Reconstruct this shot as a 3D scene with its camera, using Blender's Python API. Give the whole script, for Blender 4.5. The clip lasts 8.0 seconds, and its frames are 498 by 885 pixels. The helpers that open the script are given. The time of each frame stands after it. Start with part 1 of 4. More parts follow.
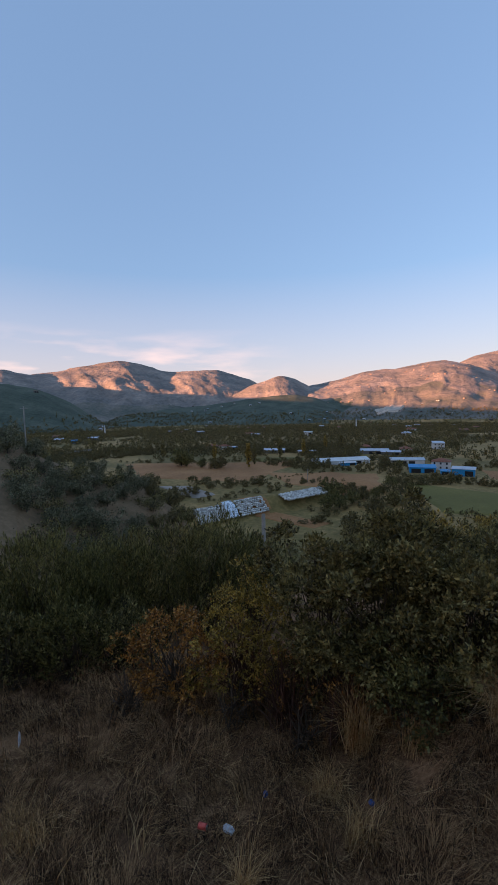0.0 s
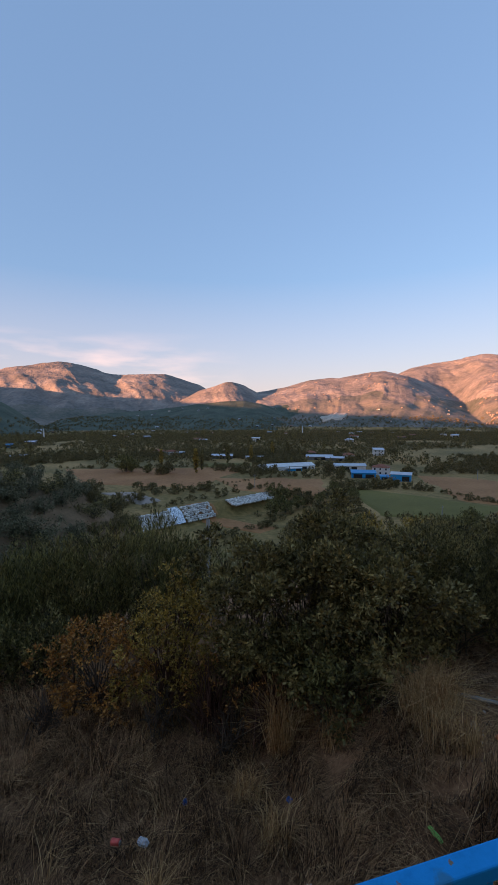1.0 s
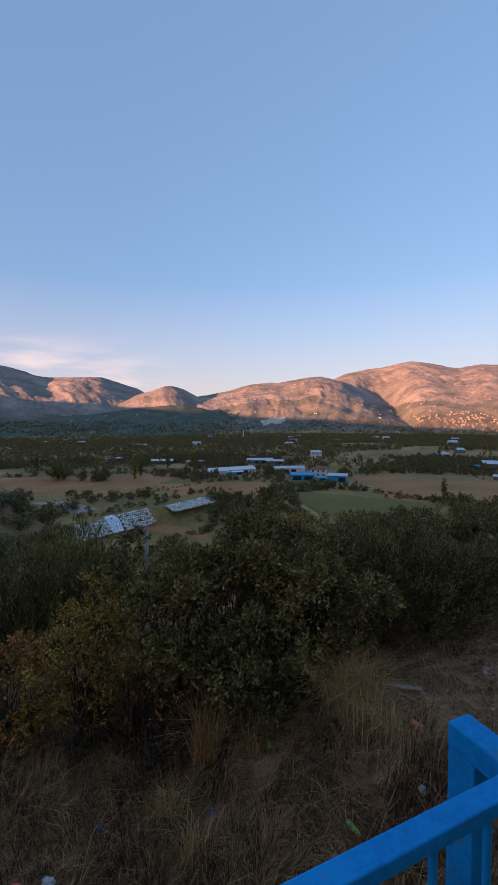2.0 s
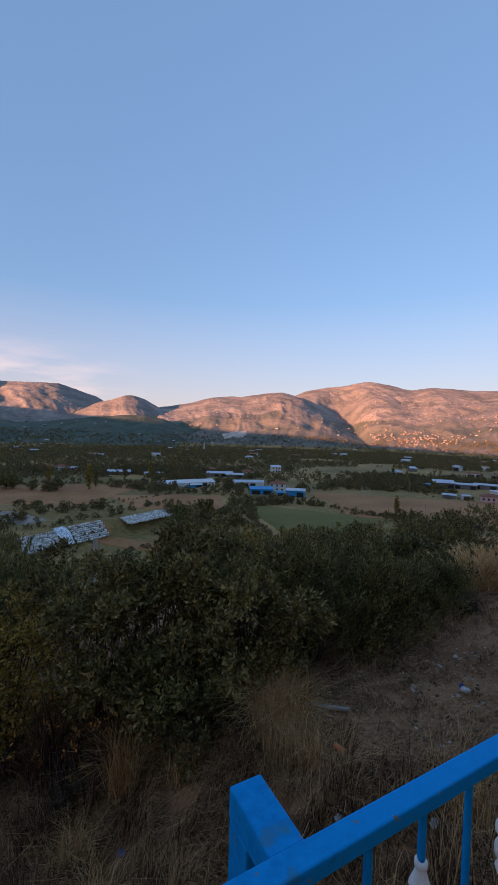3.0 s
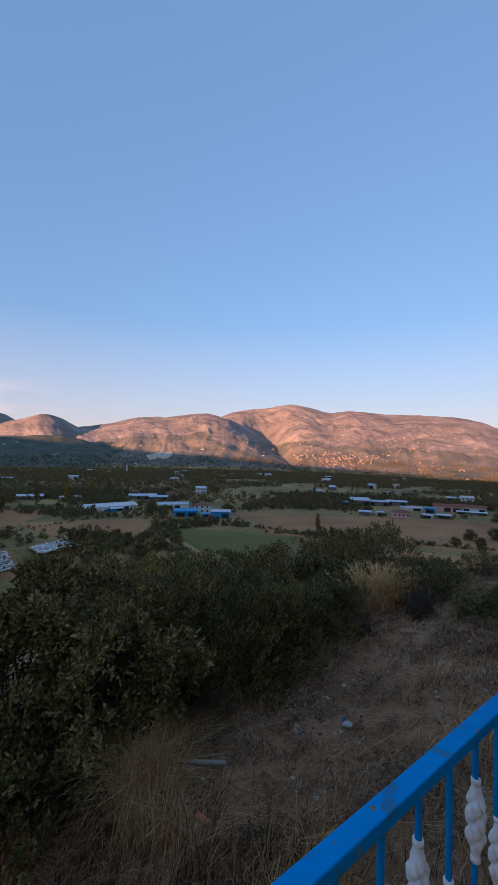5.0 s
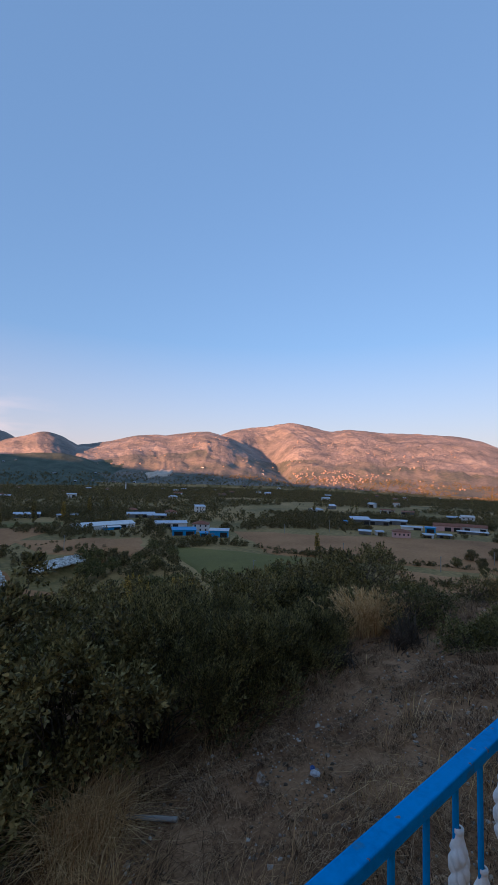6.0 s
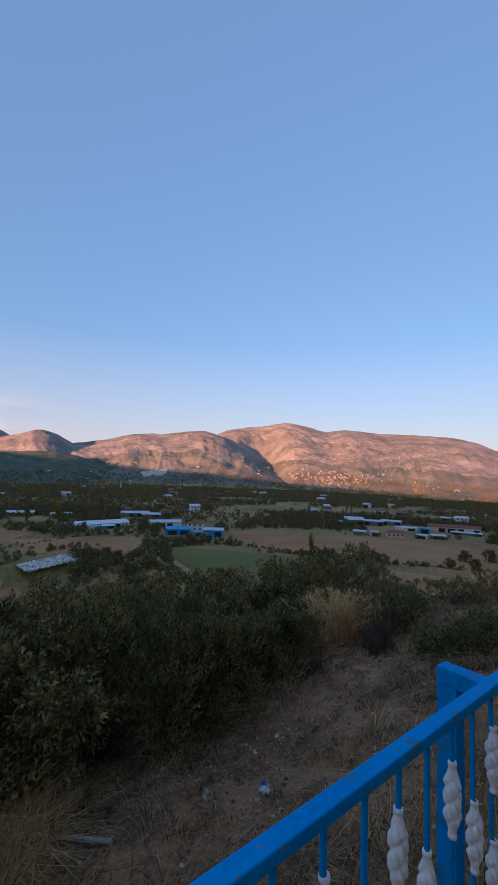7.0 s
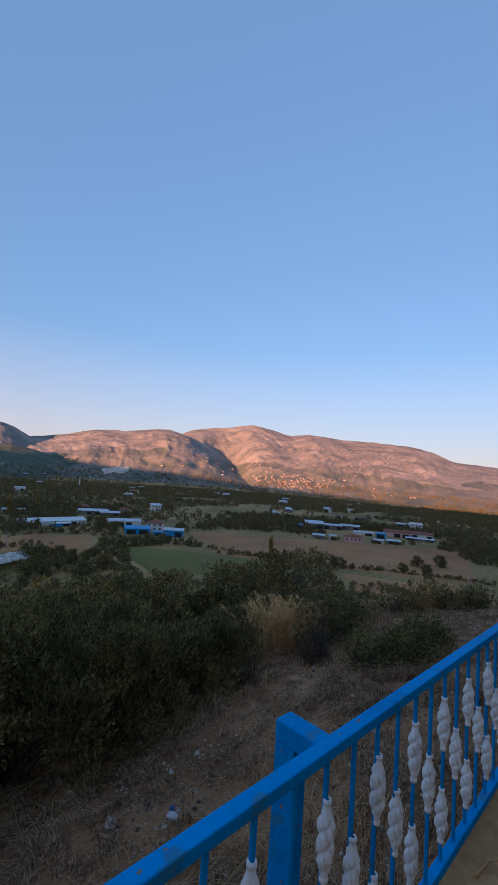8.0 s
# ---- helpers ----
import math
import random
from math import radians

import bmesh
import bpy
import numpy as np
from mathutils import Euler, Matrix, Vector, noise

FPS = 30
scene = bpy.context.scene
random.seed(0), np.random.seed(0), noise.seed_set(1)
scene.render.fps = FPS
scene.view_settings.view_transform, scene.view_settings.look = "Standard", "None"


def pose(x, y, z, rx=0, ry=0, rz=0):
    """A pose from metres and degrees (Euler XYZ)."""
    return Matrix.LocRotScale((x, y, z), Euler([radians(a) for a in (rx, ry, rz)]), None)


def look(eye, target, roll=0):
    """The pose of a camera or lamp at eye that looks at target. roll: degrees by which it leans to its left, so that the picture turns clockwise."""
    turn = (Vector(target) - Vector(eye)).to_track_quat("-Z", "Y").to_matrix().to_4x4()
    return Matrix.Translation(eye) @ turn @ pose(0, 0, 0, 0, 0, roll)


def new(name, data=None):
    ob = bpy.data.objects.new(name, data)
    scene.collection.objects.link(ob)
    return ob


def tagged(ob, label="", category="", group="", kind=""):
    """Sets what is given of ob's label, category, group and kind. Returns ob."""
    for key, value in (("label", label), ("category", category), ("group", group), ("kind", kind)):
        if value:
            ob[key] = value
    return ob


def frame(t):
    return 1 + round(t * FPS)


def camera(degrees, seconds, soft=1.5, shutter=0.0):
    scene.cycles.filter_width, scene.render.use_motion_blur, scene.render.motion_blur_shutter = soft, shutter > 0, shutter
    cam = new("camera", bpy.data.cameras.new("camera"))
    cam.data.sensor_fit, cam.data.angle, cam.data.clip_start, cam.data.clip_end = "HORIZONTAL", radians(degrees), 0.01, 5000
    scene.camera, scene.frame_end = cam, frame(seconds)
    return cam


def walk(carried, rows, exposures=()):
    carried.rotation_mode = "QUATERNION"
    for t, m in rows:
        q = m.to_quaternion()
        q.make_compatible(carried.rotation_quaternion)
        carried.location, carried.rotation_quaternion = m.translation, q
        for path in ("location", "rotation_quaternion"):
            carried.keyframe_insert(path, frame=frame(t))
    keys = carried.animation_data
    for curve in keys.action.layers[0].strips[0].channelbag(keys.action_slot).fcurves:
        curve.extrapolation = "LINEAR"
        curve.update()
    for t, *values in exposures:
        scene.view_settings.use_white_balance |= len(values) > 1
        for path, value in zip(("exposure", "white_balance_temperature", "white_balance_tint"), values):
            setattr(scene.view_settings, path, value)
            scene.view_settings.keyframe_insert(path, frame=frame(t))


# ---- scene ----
cam = camera(62.5, 8.0, soft=1.2)
PATH = [
    (0, (-1.655, -0.549, 1.999), (-1.392, 1.427, 1.838), -1.1),
    (0.5, (-1.491, -0.629, 2.042), (-1.136, 1.334, 1.898), 0.1),
    (1, (-1.275, -0.626, 1.923), (-0.765, 1.302, 1.787), -0.1),
    (1.5, (-1.109, -0.589, 1.85), (-0.383, 1.27, 1.715), -1.2),
    (2.8, (-0.514, -0.486, 1.716), (0.36, 1.311, 1.649), 1.5),
    (3, (-0.42, -0.535, 1.732), (0.532, 1.223, 1.683), 1.7),
    (3.5, (-0.192, -0.595, 1.736), (0.936, 1.056, 1.699), 1.7),
    (4, (-0.01, -0.586, 1.75), (1.194, 1.012, 1.759), 1.8),
    (4.5, (0.276, -0.495, 1.731), (1.52, 1.07, 1.754), 1.4),
    (6, (1.239, -0.536, 1.779), (2.483, 1.023, 1.93), 1.7),
    (6.5, (1.644, -0.601, 1.746), (2.902, 0.946, 1.899), 1.9),
    (7, (1.95, -0.612, 1.73), (3.209, 0.935, 1.88), 2.1),
    (7.5, (2.265, -0.613, 1.745), (3.544, 0.916, 1.902), 2.3),
    (8, (2.51, -0.703, 1.779), (3.894, 0.731, 1.945), 4.1),
]
walk(cam, [(t, look(eye, target, roll)) for t, eye, target, roll in PATH],
     exposures=[(0.0, 2.64, 6950, 16), (3.0, 2.5, 6500, 15), (8.0, 2.44, 6150, 13)])

# ---- world and sun: low evening sun from beyond the western ridge ----
SUN_AZ, SUN_EL = -111.0, 4.2          # degrees clockwise from +y; above the horizon
world = bpy.data.worlds.new("sky")
scene.world = world
world.use_nodes = True
wn, wl = world.node_tree.nodes, world.node_tree.links
sky = wn.new("ShaderNodeTexSky")
sky.sky_type, sky.sun_disc = "NISHITA", False
sky.sun_elevation, sky.sun_rotation = radians(SUN_EL), radians(SUN_AZ)
sky.air_density, sky.dust_density, sky.ozone_density = 1.0, 0.45, 3.4
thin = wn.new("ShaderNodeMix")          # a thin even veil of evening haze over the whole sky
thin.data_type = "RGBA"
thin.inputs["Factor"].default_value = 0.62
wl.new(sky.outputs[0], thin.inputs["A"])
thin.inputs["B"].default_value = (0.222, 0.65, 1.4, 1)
# a few wisps of thin cloud low over the left-hand ridge
wtc, wmap, wno = wn.new("ShaderNodeTexCoord"), wn.new("ShaderNodeMapping"), wn.new("ShaderNodeTexNoise")
wmap.inputs["Scale"].default_value = (3.0, 3.0, 16.0)
wno.inputs["Scale"].default_value, wno.inputs["Detail"].default_value = 1.6, 6
wl.new(wtc.outputs["Generated"], wmap.inputs[0])
wl.new(wmap.outputs[0], wno.inputs["Vector"])
wsep = wn.new("ShaderNodeSeparateXYZ")
wl.new(wtc.outputs["Generated"], wsep.inputs[0])


def wrange(sock, a, b):
    n = wn.new("ShaderNodeMapRange")
    n.inputs["From Min"].default_value, n.inputs["From Max"].default_value = a, b
    wl.new(sock, n.inputs["Value"])
    return n.outputs[0]


def wtimes(a, b):
    n = wn.new("ShaderNodeMath")
    n.operation = "MULTIPLY"
    wl.new(a, n.inputs[0])
    if hasattr(b, "links"):
        wl.new(b, n.inputs[1])
    else:
        n.inputs[1].default_value = b
    return n.outputs[0]


wisp = wtimes(wtimes(wrange(wno.outputs["Fac"], 0.5, 0.72), wrange(wsep.outputs["Z"], 0.19, 0.08)), wrange(wsep.outputs["X"], 0.25, 0.0))
wmix = wn.new("ShaderNodeMix")
wmix.data_type = "RGBA"
wl.new(wtimes(wisp, 0.6), wmix.inputs["Factor"])
veil = wn.new("ShaderNodeMix")          # pale dusty air low over the horizon
veil.data_type = "RGBA"
wl.new(wtimes(wrange(wsep.outputs["Z"], 0.3, 0.0), 0.5), veil.inputs["Factor"])
wl.new(thin.outputs["Result"], veil.inputs["A"])
veil.inputs["B"].default_value = (0.96, 1.16, 1.4, 1)
wl.new(veil.outputs["Result"], wmix.inputs["A"])
wmix.inputs["B"].default_value = (1.75, 1.85, 1.9, 1)
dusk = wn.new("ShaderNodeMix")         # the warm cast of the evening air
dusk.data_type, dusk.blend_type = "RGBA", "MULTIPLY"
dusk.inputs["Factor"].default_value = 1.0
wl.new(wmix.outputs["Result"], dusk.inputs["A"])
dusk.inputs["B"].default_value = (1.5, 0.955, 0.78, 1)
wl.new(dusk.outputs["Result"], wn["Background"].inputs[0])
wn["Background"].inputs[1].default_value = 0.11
sun_data = bpy.data.lights.new("sun", "SUN")
sun_data.energy, sun_data.angle, sun_data.color = 2.75, radians(0.5), (1.0, 0.46, 0.24)
sun = new("sun", sun_data)
ta, te = radians(SUN_AZ), radians(SUN_EL)
sun.matrix_world = look((0, 0, 0), (-math.sin(ta) * math.cos(te), -math.cos(ta) * math.cos(te), -math.sin(te)))


# ---- materials ----
def material(name, colours, scale=1.0, span=(0.32, 0.68), rough=0.9, bump=0.3, bump_scale=None, metal=0.0, island=0.0, translucent=0.0, coords="Object", detail=8.0, spec=0.3):
    """Two scales of noise through a colour ramp, relief from the finer one."""
    m = bpy.data.materials.new(name)
    m.use_nodes = True
    n, l = m.node_tree.nodes, m.node_tree.links
    bsdf = n["Principled BSDF"]
    bsdf.inputs["Roughness"].default_value, bsdf.inputs["Metallic"].default_value = rough, metal
    bsdf.inputs["Specular IOR Level"].default_value = spec
    tc = n.new("ShaderNodeTexCoord")
    big, fine = n.new("ShaderNodeTexNoise"), n.new("ShaderNodeTexNoise")
    big.inputs["Scale"].default_value, big.inputs["Detail"].default_value = scale, 4
    fine.inputs["Scale"].default_value, fine.inputs["Detail"].default_value = (bump_scale or scale * 9), detail
    fine.inputs["Roughness"].default_value = 0.65
    for q in (big, fine):
        l.new(tc.outputs[coords], q.inputs["Vector"])
    mix = n.new("ShaderNodeMath")
    mix.operation = "MULTIPLY_ADD"
    l.new(big.outputs["Fac"], mix.inputs[0])
    mix.inputs[1].default_value = 0.55
    half = n.new("ShaderNodeMath")
    half.operation = "MULTIPLY"
    l.new(fine.outputs["Fac"], half.inputs[0])
    half.inputs[1].default_value = 0.45
    l.new(half.outputs[0], mix.inputs[2])
    fac = mix.outputs[0]
    if island:
        geo = n.new("ShaderNodeNewGeometry")
        add = n.new("ShaderNodeMath")
        add.operation = "MULTIPLY_ADD"
        sub = n.new("ShaderNodeMath")
        sub.operation = "SUBTRACT"
        l.new(geo.outputs["Random Per Island"], sub.inputs[0])
        sub.inputs[1].default_value = 0.5
        l.new(sub.outputs[0], add.inputs[0])
        add.inputs[1].default_value = island
        l.new(fac, add.inputs[2])
        fac = add.outputs[0]
    ramp = n.new("ShaderNodeValToRGB")
    e = ramp.color_ramp.elements
    lo, hi = span
    for i, c in enumerate(colours):
        p = lo + (hi - lo) * i / max(1, len(colours) - 1)
        if i < 2:
            e[i].position = p
            e[i].color = (*c, 1)
        else:
            e.new(p).color = (*c, 1)
    l.new(fac, ramp.inputs[0])
    l.new(ramp.outputs[0], bsdf.inputs["Base Color"])
    if bump:
        b = n.new("ShaderNodeBump")
        b.inputs["Strength"].default_value = bump
        b.inputs["Distance"].default_value = 0.4 / (bump_scale or scale * 9)
        l.new(fine.outputs["Fac"], b.inputs["Height"])
        l.new(b.outputs[0], bsdf.inputs["Normal"])
    if translucent:
        tr, ms = n.new("ShaderNodeBsdfTranslucent"), n.new("ShaderNodeMixShader")
        l.new(ramp.outputs[0], tr.inputs[0])
        ms.inputs[0].default_value = translucent
        l.new(bsdf.outputs[0], ms.inputs[1])
        l.new(tr.outputs[0], ms.inputs[2])
        l.new(ms.outputs[0], n["Material Output"].inputs[0])
    return m


M_GROUND = material("dry_ground", [(0.091, 0.0394, 0.018), (0.26, 0.1245, 0.0552), (0.455, 0.2413, 0.12)], 0.6, bump=0.9, bump_scale=14)
M_PLAIN = material("valley_soil", [(0.1215, 0.0891, 0.0243), (0.2565, 0.1647, 0.0513), (0.4455, 0.2565, 0.0945)], 0.014, (0.38, 0.62), bump=0.3, bump_scale=0.35)
M_ROCK = material("mountain_scrub", [(0.1368, 0.13, 0.1152), (0.2006, 0.18, 0.1584), (0.2645, 0.225, 0.192), (0.3557, 0.305, 0.2544)], 0.005, (0.38, 0.62), bump=1.0, bump_scale=0.035, detail=12)
M_FOREST = material("hill_scrub", [(0.07, 0.08, 0.062), (0.12, 0.125, 0.098), (0.2, 0.175, 0.14), (0.29, 0.24, 0.19)], 0.006, bump=0.8, bump_scale=0.05)
M_WOODED = material("wooded_hill", [(0.0375, 0.0525, 0.035), (0.075, 0.0938, 0.0625), (0.1375, 0.1438, 0.1)], 0.012, bump=1.0, bump_scale=0.08)
M_PLOUGH = material("ploughed_soil", [(0.2392, 0.0981, 0.0335), (0.3827, 0.1698, 0.0622), (0.5023, 0.2392, 0.0957)], 0.03, bump=0.4, bump_scale=0.6)
M_SPUR = material("spur_soil", [(0.1, 0.065, 0.03), (0.2, 0.125, 0.066), (0.31, 0.19, 0.105)], 0.12, bump=0.4, bump_scale=1.2)
M_GREEN = material("green_field", [(0.1169, 0.095, 0.0175), (0.1594, 0.1283, 0.0262), (0.2231, 0.1663, 0.0393)], 0.04, bump=0.3, bump_scale=0.9)
M_STONE = material("white_riprap", [(0.4, 0.36, 0.31), (0.6, 0.56, 0.5), (0.76, 0.72, 0.65)], 0.7, bump=0.5, bump_scale=3, island=0.5)
M_WATER = material("river_water", [(0.17, 0.125, 0.09), (0.23, 0.17, 0.125)], 0.1, rough=0.35, bump=0.08, bump_scale=1.0, spec=0.15)
M_FOAM = material("falling_water", [(0.24, 0.3, 0.34), (0.7, 0.76, 0.8), (0.86, 0.88, 0.9)], 1.6, (0.44, 0.56), rough=0.4, bump=0.4, bump_scale=3.0)
M_BLUE = material("blue_paint", [(0.0, 0.183, 0.4514), (0.0, 0.2623, 0.61), (0.0, 0.2867, 0.671)], 3.0, rough=0.6, bump=0.12, bump_scale=45, spec=0.03)


def add_wear(m, colour, scale, cut):
    """Chips through the paint to a duller colour beneath."""
    n, l = m.node_tree.nodes, m.node_tree.links
    bsdf = n["Principled BSDF"]
    src = bsdf.inputs["Base Color"].links[0].from_socket
    tc, no, ra, mi = n.new("ShaderNodeTexCoord"), n.new("ShaderNodeTexNoise"), n.new("ShaderNodeMapRange"), n.new("ShaderNodeMix")
    mi.data_type = "RGBA"
    no.inputs["Scale"].default_value, no.inputs["Detail"].default_value = scale, 6
    l.new(tc.outputs["Object"], no.inputs["Vector"])
    l.new(no.outputs["Fac"], ra.inputs["Value"])
    ra.inputs["From Min"].default_value, ra.inputs["From Max"].default_value = cut, cut + 0.04
    l.new(ra.outputs[0], mi.inputs["Factor"])
    l.new(src, mi.inputs["A"])
    mi.inputs["B"].default_value = (*colour, 1)
    l.new(mi.outputs["Result"], bsdf.inputs["Base Color"])


add_wear(M_BLUE, (0.2, 0.16, 0.11), 34.0, 0.675)
add_wear(M_BLUE, (0.03, 0.2, 0.36), 9.0, 0.6)
M_WHITE = material("white_paint", [(0.6699, 0.6352, 0.5775), (0.9009, 0.8778, 0.8432)], 8.0, rough=0.5, bump=0.1, bump_scale=90)
M_CONC = material("concrete", [(0.2231, 0.1076, 0.0406), (0.429, 0.2225, 0.0913), (0.6178, 0.3588, 0.1622)], 0.8, bump=0.5, bump_scale=18)


# ---- mesh helpers ----
def mesh(name, verts, faces, mat, smooth=False):
    """A mesh from arrays: verts n x 3, faces m x k (one k), or a list of such face arrays."""
    verts = np.asarray(verts, np.float32)
    blocks = [np.asarray(f, np.int32) for f in (faces if isinstance(faces, list) else [faces])]
    me = bpy.data.meshes.new(name)
    me.vertices.add(len(verts))
    me.vertices.foreach_set("co", verts.ravel())
    idx = np.concatenate([b.ravel() for b in blocks])
    tot = np.concatenate([np.full(len(b), b.shape[1], np.int32) for b in blocks])
    me.loops.add(len(idx))
    me.loops.foreach_set("vertex_index", idx)
    me.polygons.add(len(tot))
    me.polygons.foreach_set("loop_start", np.concatenate([[0], np.cumsum(tot)[:-1]]).astype(np.int32))
    if smooth:
        me.polygons.foreach_set("use_smooth", np.ones(len(tot), bool))
    me.update(calc_edges=True)
    me.materials.append(mat)
    return me


def part(name, me, parent, label="", m=None):
    ob = new(name, me)
    ob.parent = parent
    if m is not None:
        ob.matrix_basis = m
    if label:
        ob["label"] = label
    return ob


def from_bm(name, bm, mat, smooth=False):
    me = bpy.data.meshes.new(name)
    bmesh.ops.recalc_face_normals(bm, faces=bm.faces)
    bm.to_mesh(me)
    bm.free()
    me.materials.append(mat)
    if smooth:
        me.polygons.foreach_set("use_smooth", np.ones(len(me.polygons), bool))
    return me


def box(x0, x1, y0, y1, z0, z1, bevel=0.0, bm=None):
    bm = bm or bmesh.new()
    made = bmesh.ops.create_cube(bm, size=1, matrix=Matrix.Translation(((x0 + x1) / 2, (y0 + y1) / 2, (z0 + z1) / 2)) @ Matrix.Diagonal((x1 - x0, y1 - y0, z1 - z0, 1)))
    if bevel:
        edges = {e for v in made["verts"] for e in v.link_edges}
        bmesh.ops.bevel(bm, geom=list(edges), offset=bevel, segments=2, affect="EDGES", profile=0.5)
    return bm


def empty(name, x, y, z, rz=0.0):
    ob = new(name)
    ob.empty_display_size = 0.1
    ob.matrix_world = pose(x, y, z, 0, 0, rz)
    return ob


# ---- noise in arrays ----
def vnoise(x, y, seed=0):
    """Smooth value noise, 0 to 1."""
    xi, yi = np.floor(x).astype(np.int64), np.floor(y).astype(np.int64)
    xf, yf = x - xi, y - yi
    u, v = xf * xf * (3 - 2 * xf), yf * yf * (3 - 2 * yf)

    def h(a, b):
        n = (a * 374761393 + b * 668265263 + seed * 1442695041) & 0x7FFFFFFF
        n = ((n ^ (n >> 13)) * 1274126177) & 0x7FFFFFFF
        return ((n ^ (n >> 16)) & 0xFFFF) / 65535.0
    return (h(xi, yi) * (1 - u) + h(xi + 1, yi) * u) * (1 - v) + (h(xi, yi + 1) * (1 - u) + h(xi + 1, yi + 1) * u) * v


def fbm(x, y, octaves=4, seed=0):
    total, amp, norm = 0.0, 1.0, 0.0
    for o in range(octaves):
        total = total + amp * vnoise(x * 2 ** o, y * 2 ** o, seed + o * 17)
        norm += amp
        amp *= 0.5
    return total / norm


def ridged(x, y, octaves=4, seed=0):
    total, amp, norm = 0.0, 1.0, 0.0
    for o in range(octaves):
        total = total + amp * (1.03 - np.sqrt((2 * vnoise(x * 2 ** o, y * 2 ** o, seed + o * 31) - 1) ** 2 + 0.005))
        norm += amp
        amp *= 0.5
    return total / norm


def sstep(a, b, x):
    q = np.clip((x - a) / (b - a), 0, 1)
    return q * q * (3 - 2 * q)


# ---- the lie of the land ----
OX, OY = 0.5, -0.5                    # centre of the ring grid
PLAIN = -40.0
WEIR_A, WEIR_N = (-2.0, 172.0), (-0.486, 0.874)
# ridges: distance, foot distance, then (bearing, rise per metre of distance)
RIDGES = [
    (4650, 2900, 41, [(-60, .06), (-40, .075), (-27, .088), (-23, .093), (-20.5, .083), (-17.4, .09), (-14.8, .101), (-10, .1175), (-7.5, .113), (-3.5, .092), (3.4, .096), (8, .071), (11, .04), (16, .0), (24, -.02)]),
    (3500, 2300, 43, [(2, -.02), (5, .03), (8, .058), (10, .068), (11.5, .078), (12.7, .0795), (14, .072), (16, .052), (19, .025), (24, -.02)]),
    (3800, 1900, 47, [(10, -.02), (13, .03), (16, .055), (18, .059), (20.3, .068), (23.5, .083), (26.8, .086), (31.2, .097), (33, .099), (35.4, .088), (38, .07), (41, .045), (44, .018), (47, -.02)]),
    (4650, 2050, 53, [(30, .04), (33, .08), (36.7, .1065), (40.6, .116), (44.2, .126), (47, .119), (49.8, .1045), (52.2, .112), (56.7, .1035), (60.7, .1), (65.6, .0945), (68.1, .083), (70.7, .063), (75.7, .054), (85, .05), (100, .06), (130, .05)]),
    (2600, 1700, 61, [(-14, -.04), (-10, -.012), (-4, .004), (2, .012), (8, .026), (12, .033), (14, .0335), (17, .024), (20.5, 0), (24, -.03)]),
    (1900, 1250, 59, [(-60, .1), (-40, .085), (-23, .064), (-19.4, .053), (-15.6, .0225), (-11.8, -.03), (-8, -.04)]),
]


def valley(x, y):
    """The plain: lower below the weir, and falling gently away towards the feet of the mountains."""
    r = np.hypot(x - OX, y - OY)
    az = np.degrees(np.arctan2(x - OX, y - OY))
    s = (x - WEIR_A[0]) * WEIR_N[0] + (y - WEIR_A[1]) * WEIR_N[1]
    low = 6.2 * (1 - sstep(-7, -0.5, s)) * (1 - sstep(62, 95, x)) * sstep(-60, -15, x)
    fall = np.interp(az, [-60, 10, 45, 62, 90], [0.027, 0.026, 0.024, 0.034, 0.036]) * np.clip(r - 620, 0, 1700)
    return PLAIN - low - fall + 1.2 * (fbm(x * 0.02, y * 0.02, 3, 9) - 0.5) + 7.0 * sstep(650, 1200, r) * (fbm(x * 0.0022, y * 0.0022, 3, 4) - 0.5)


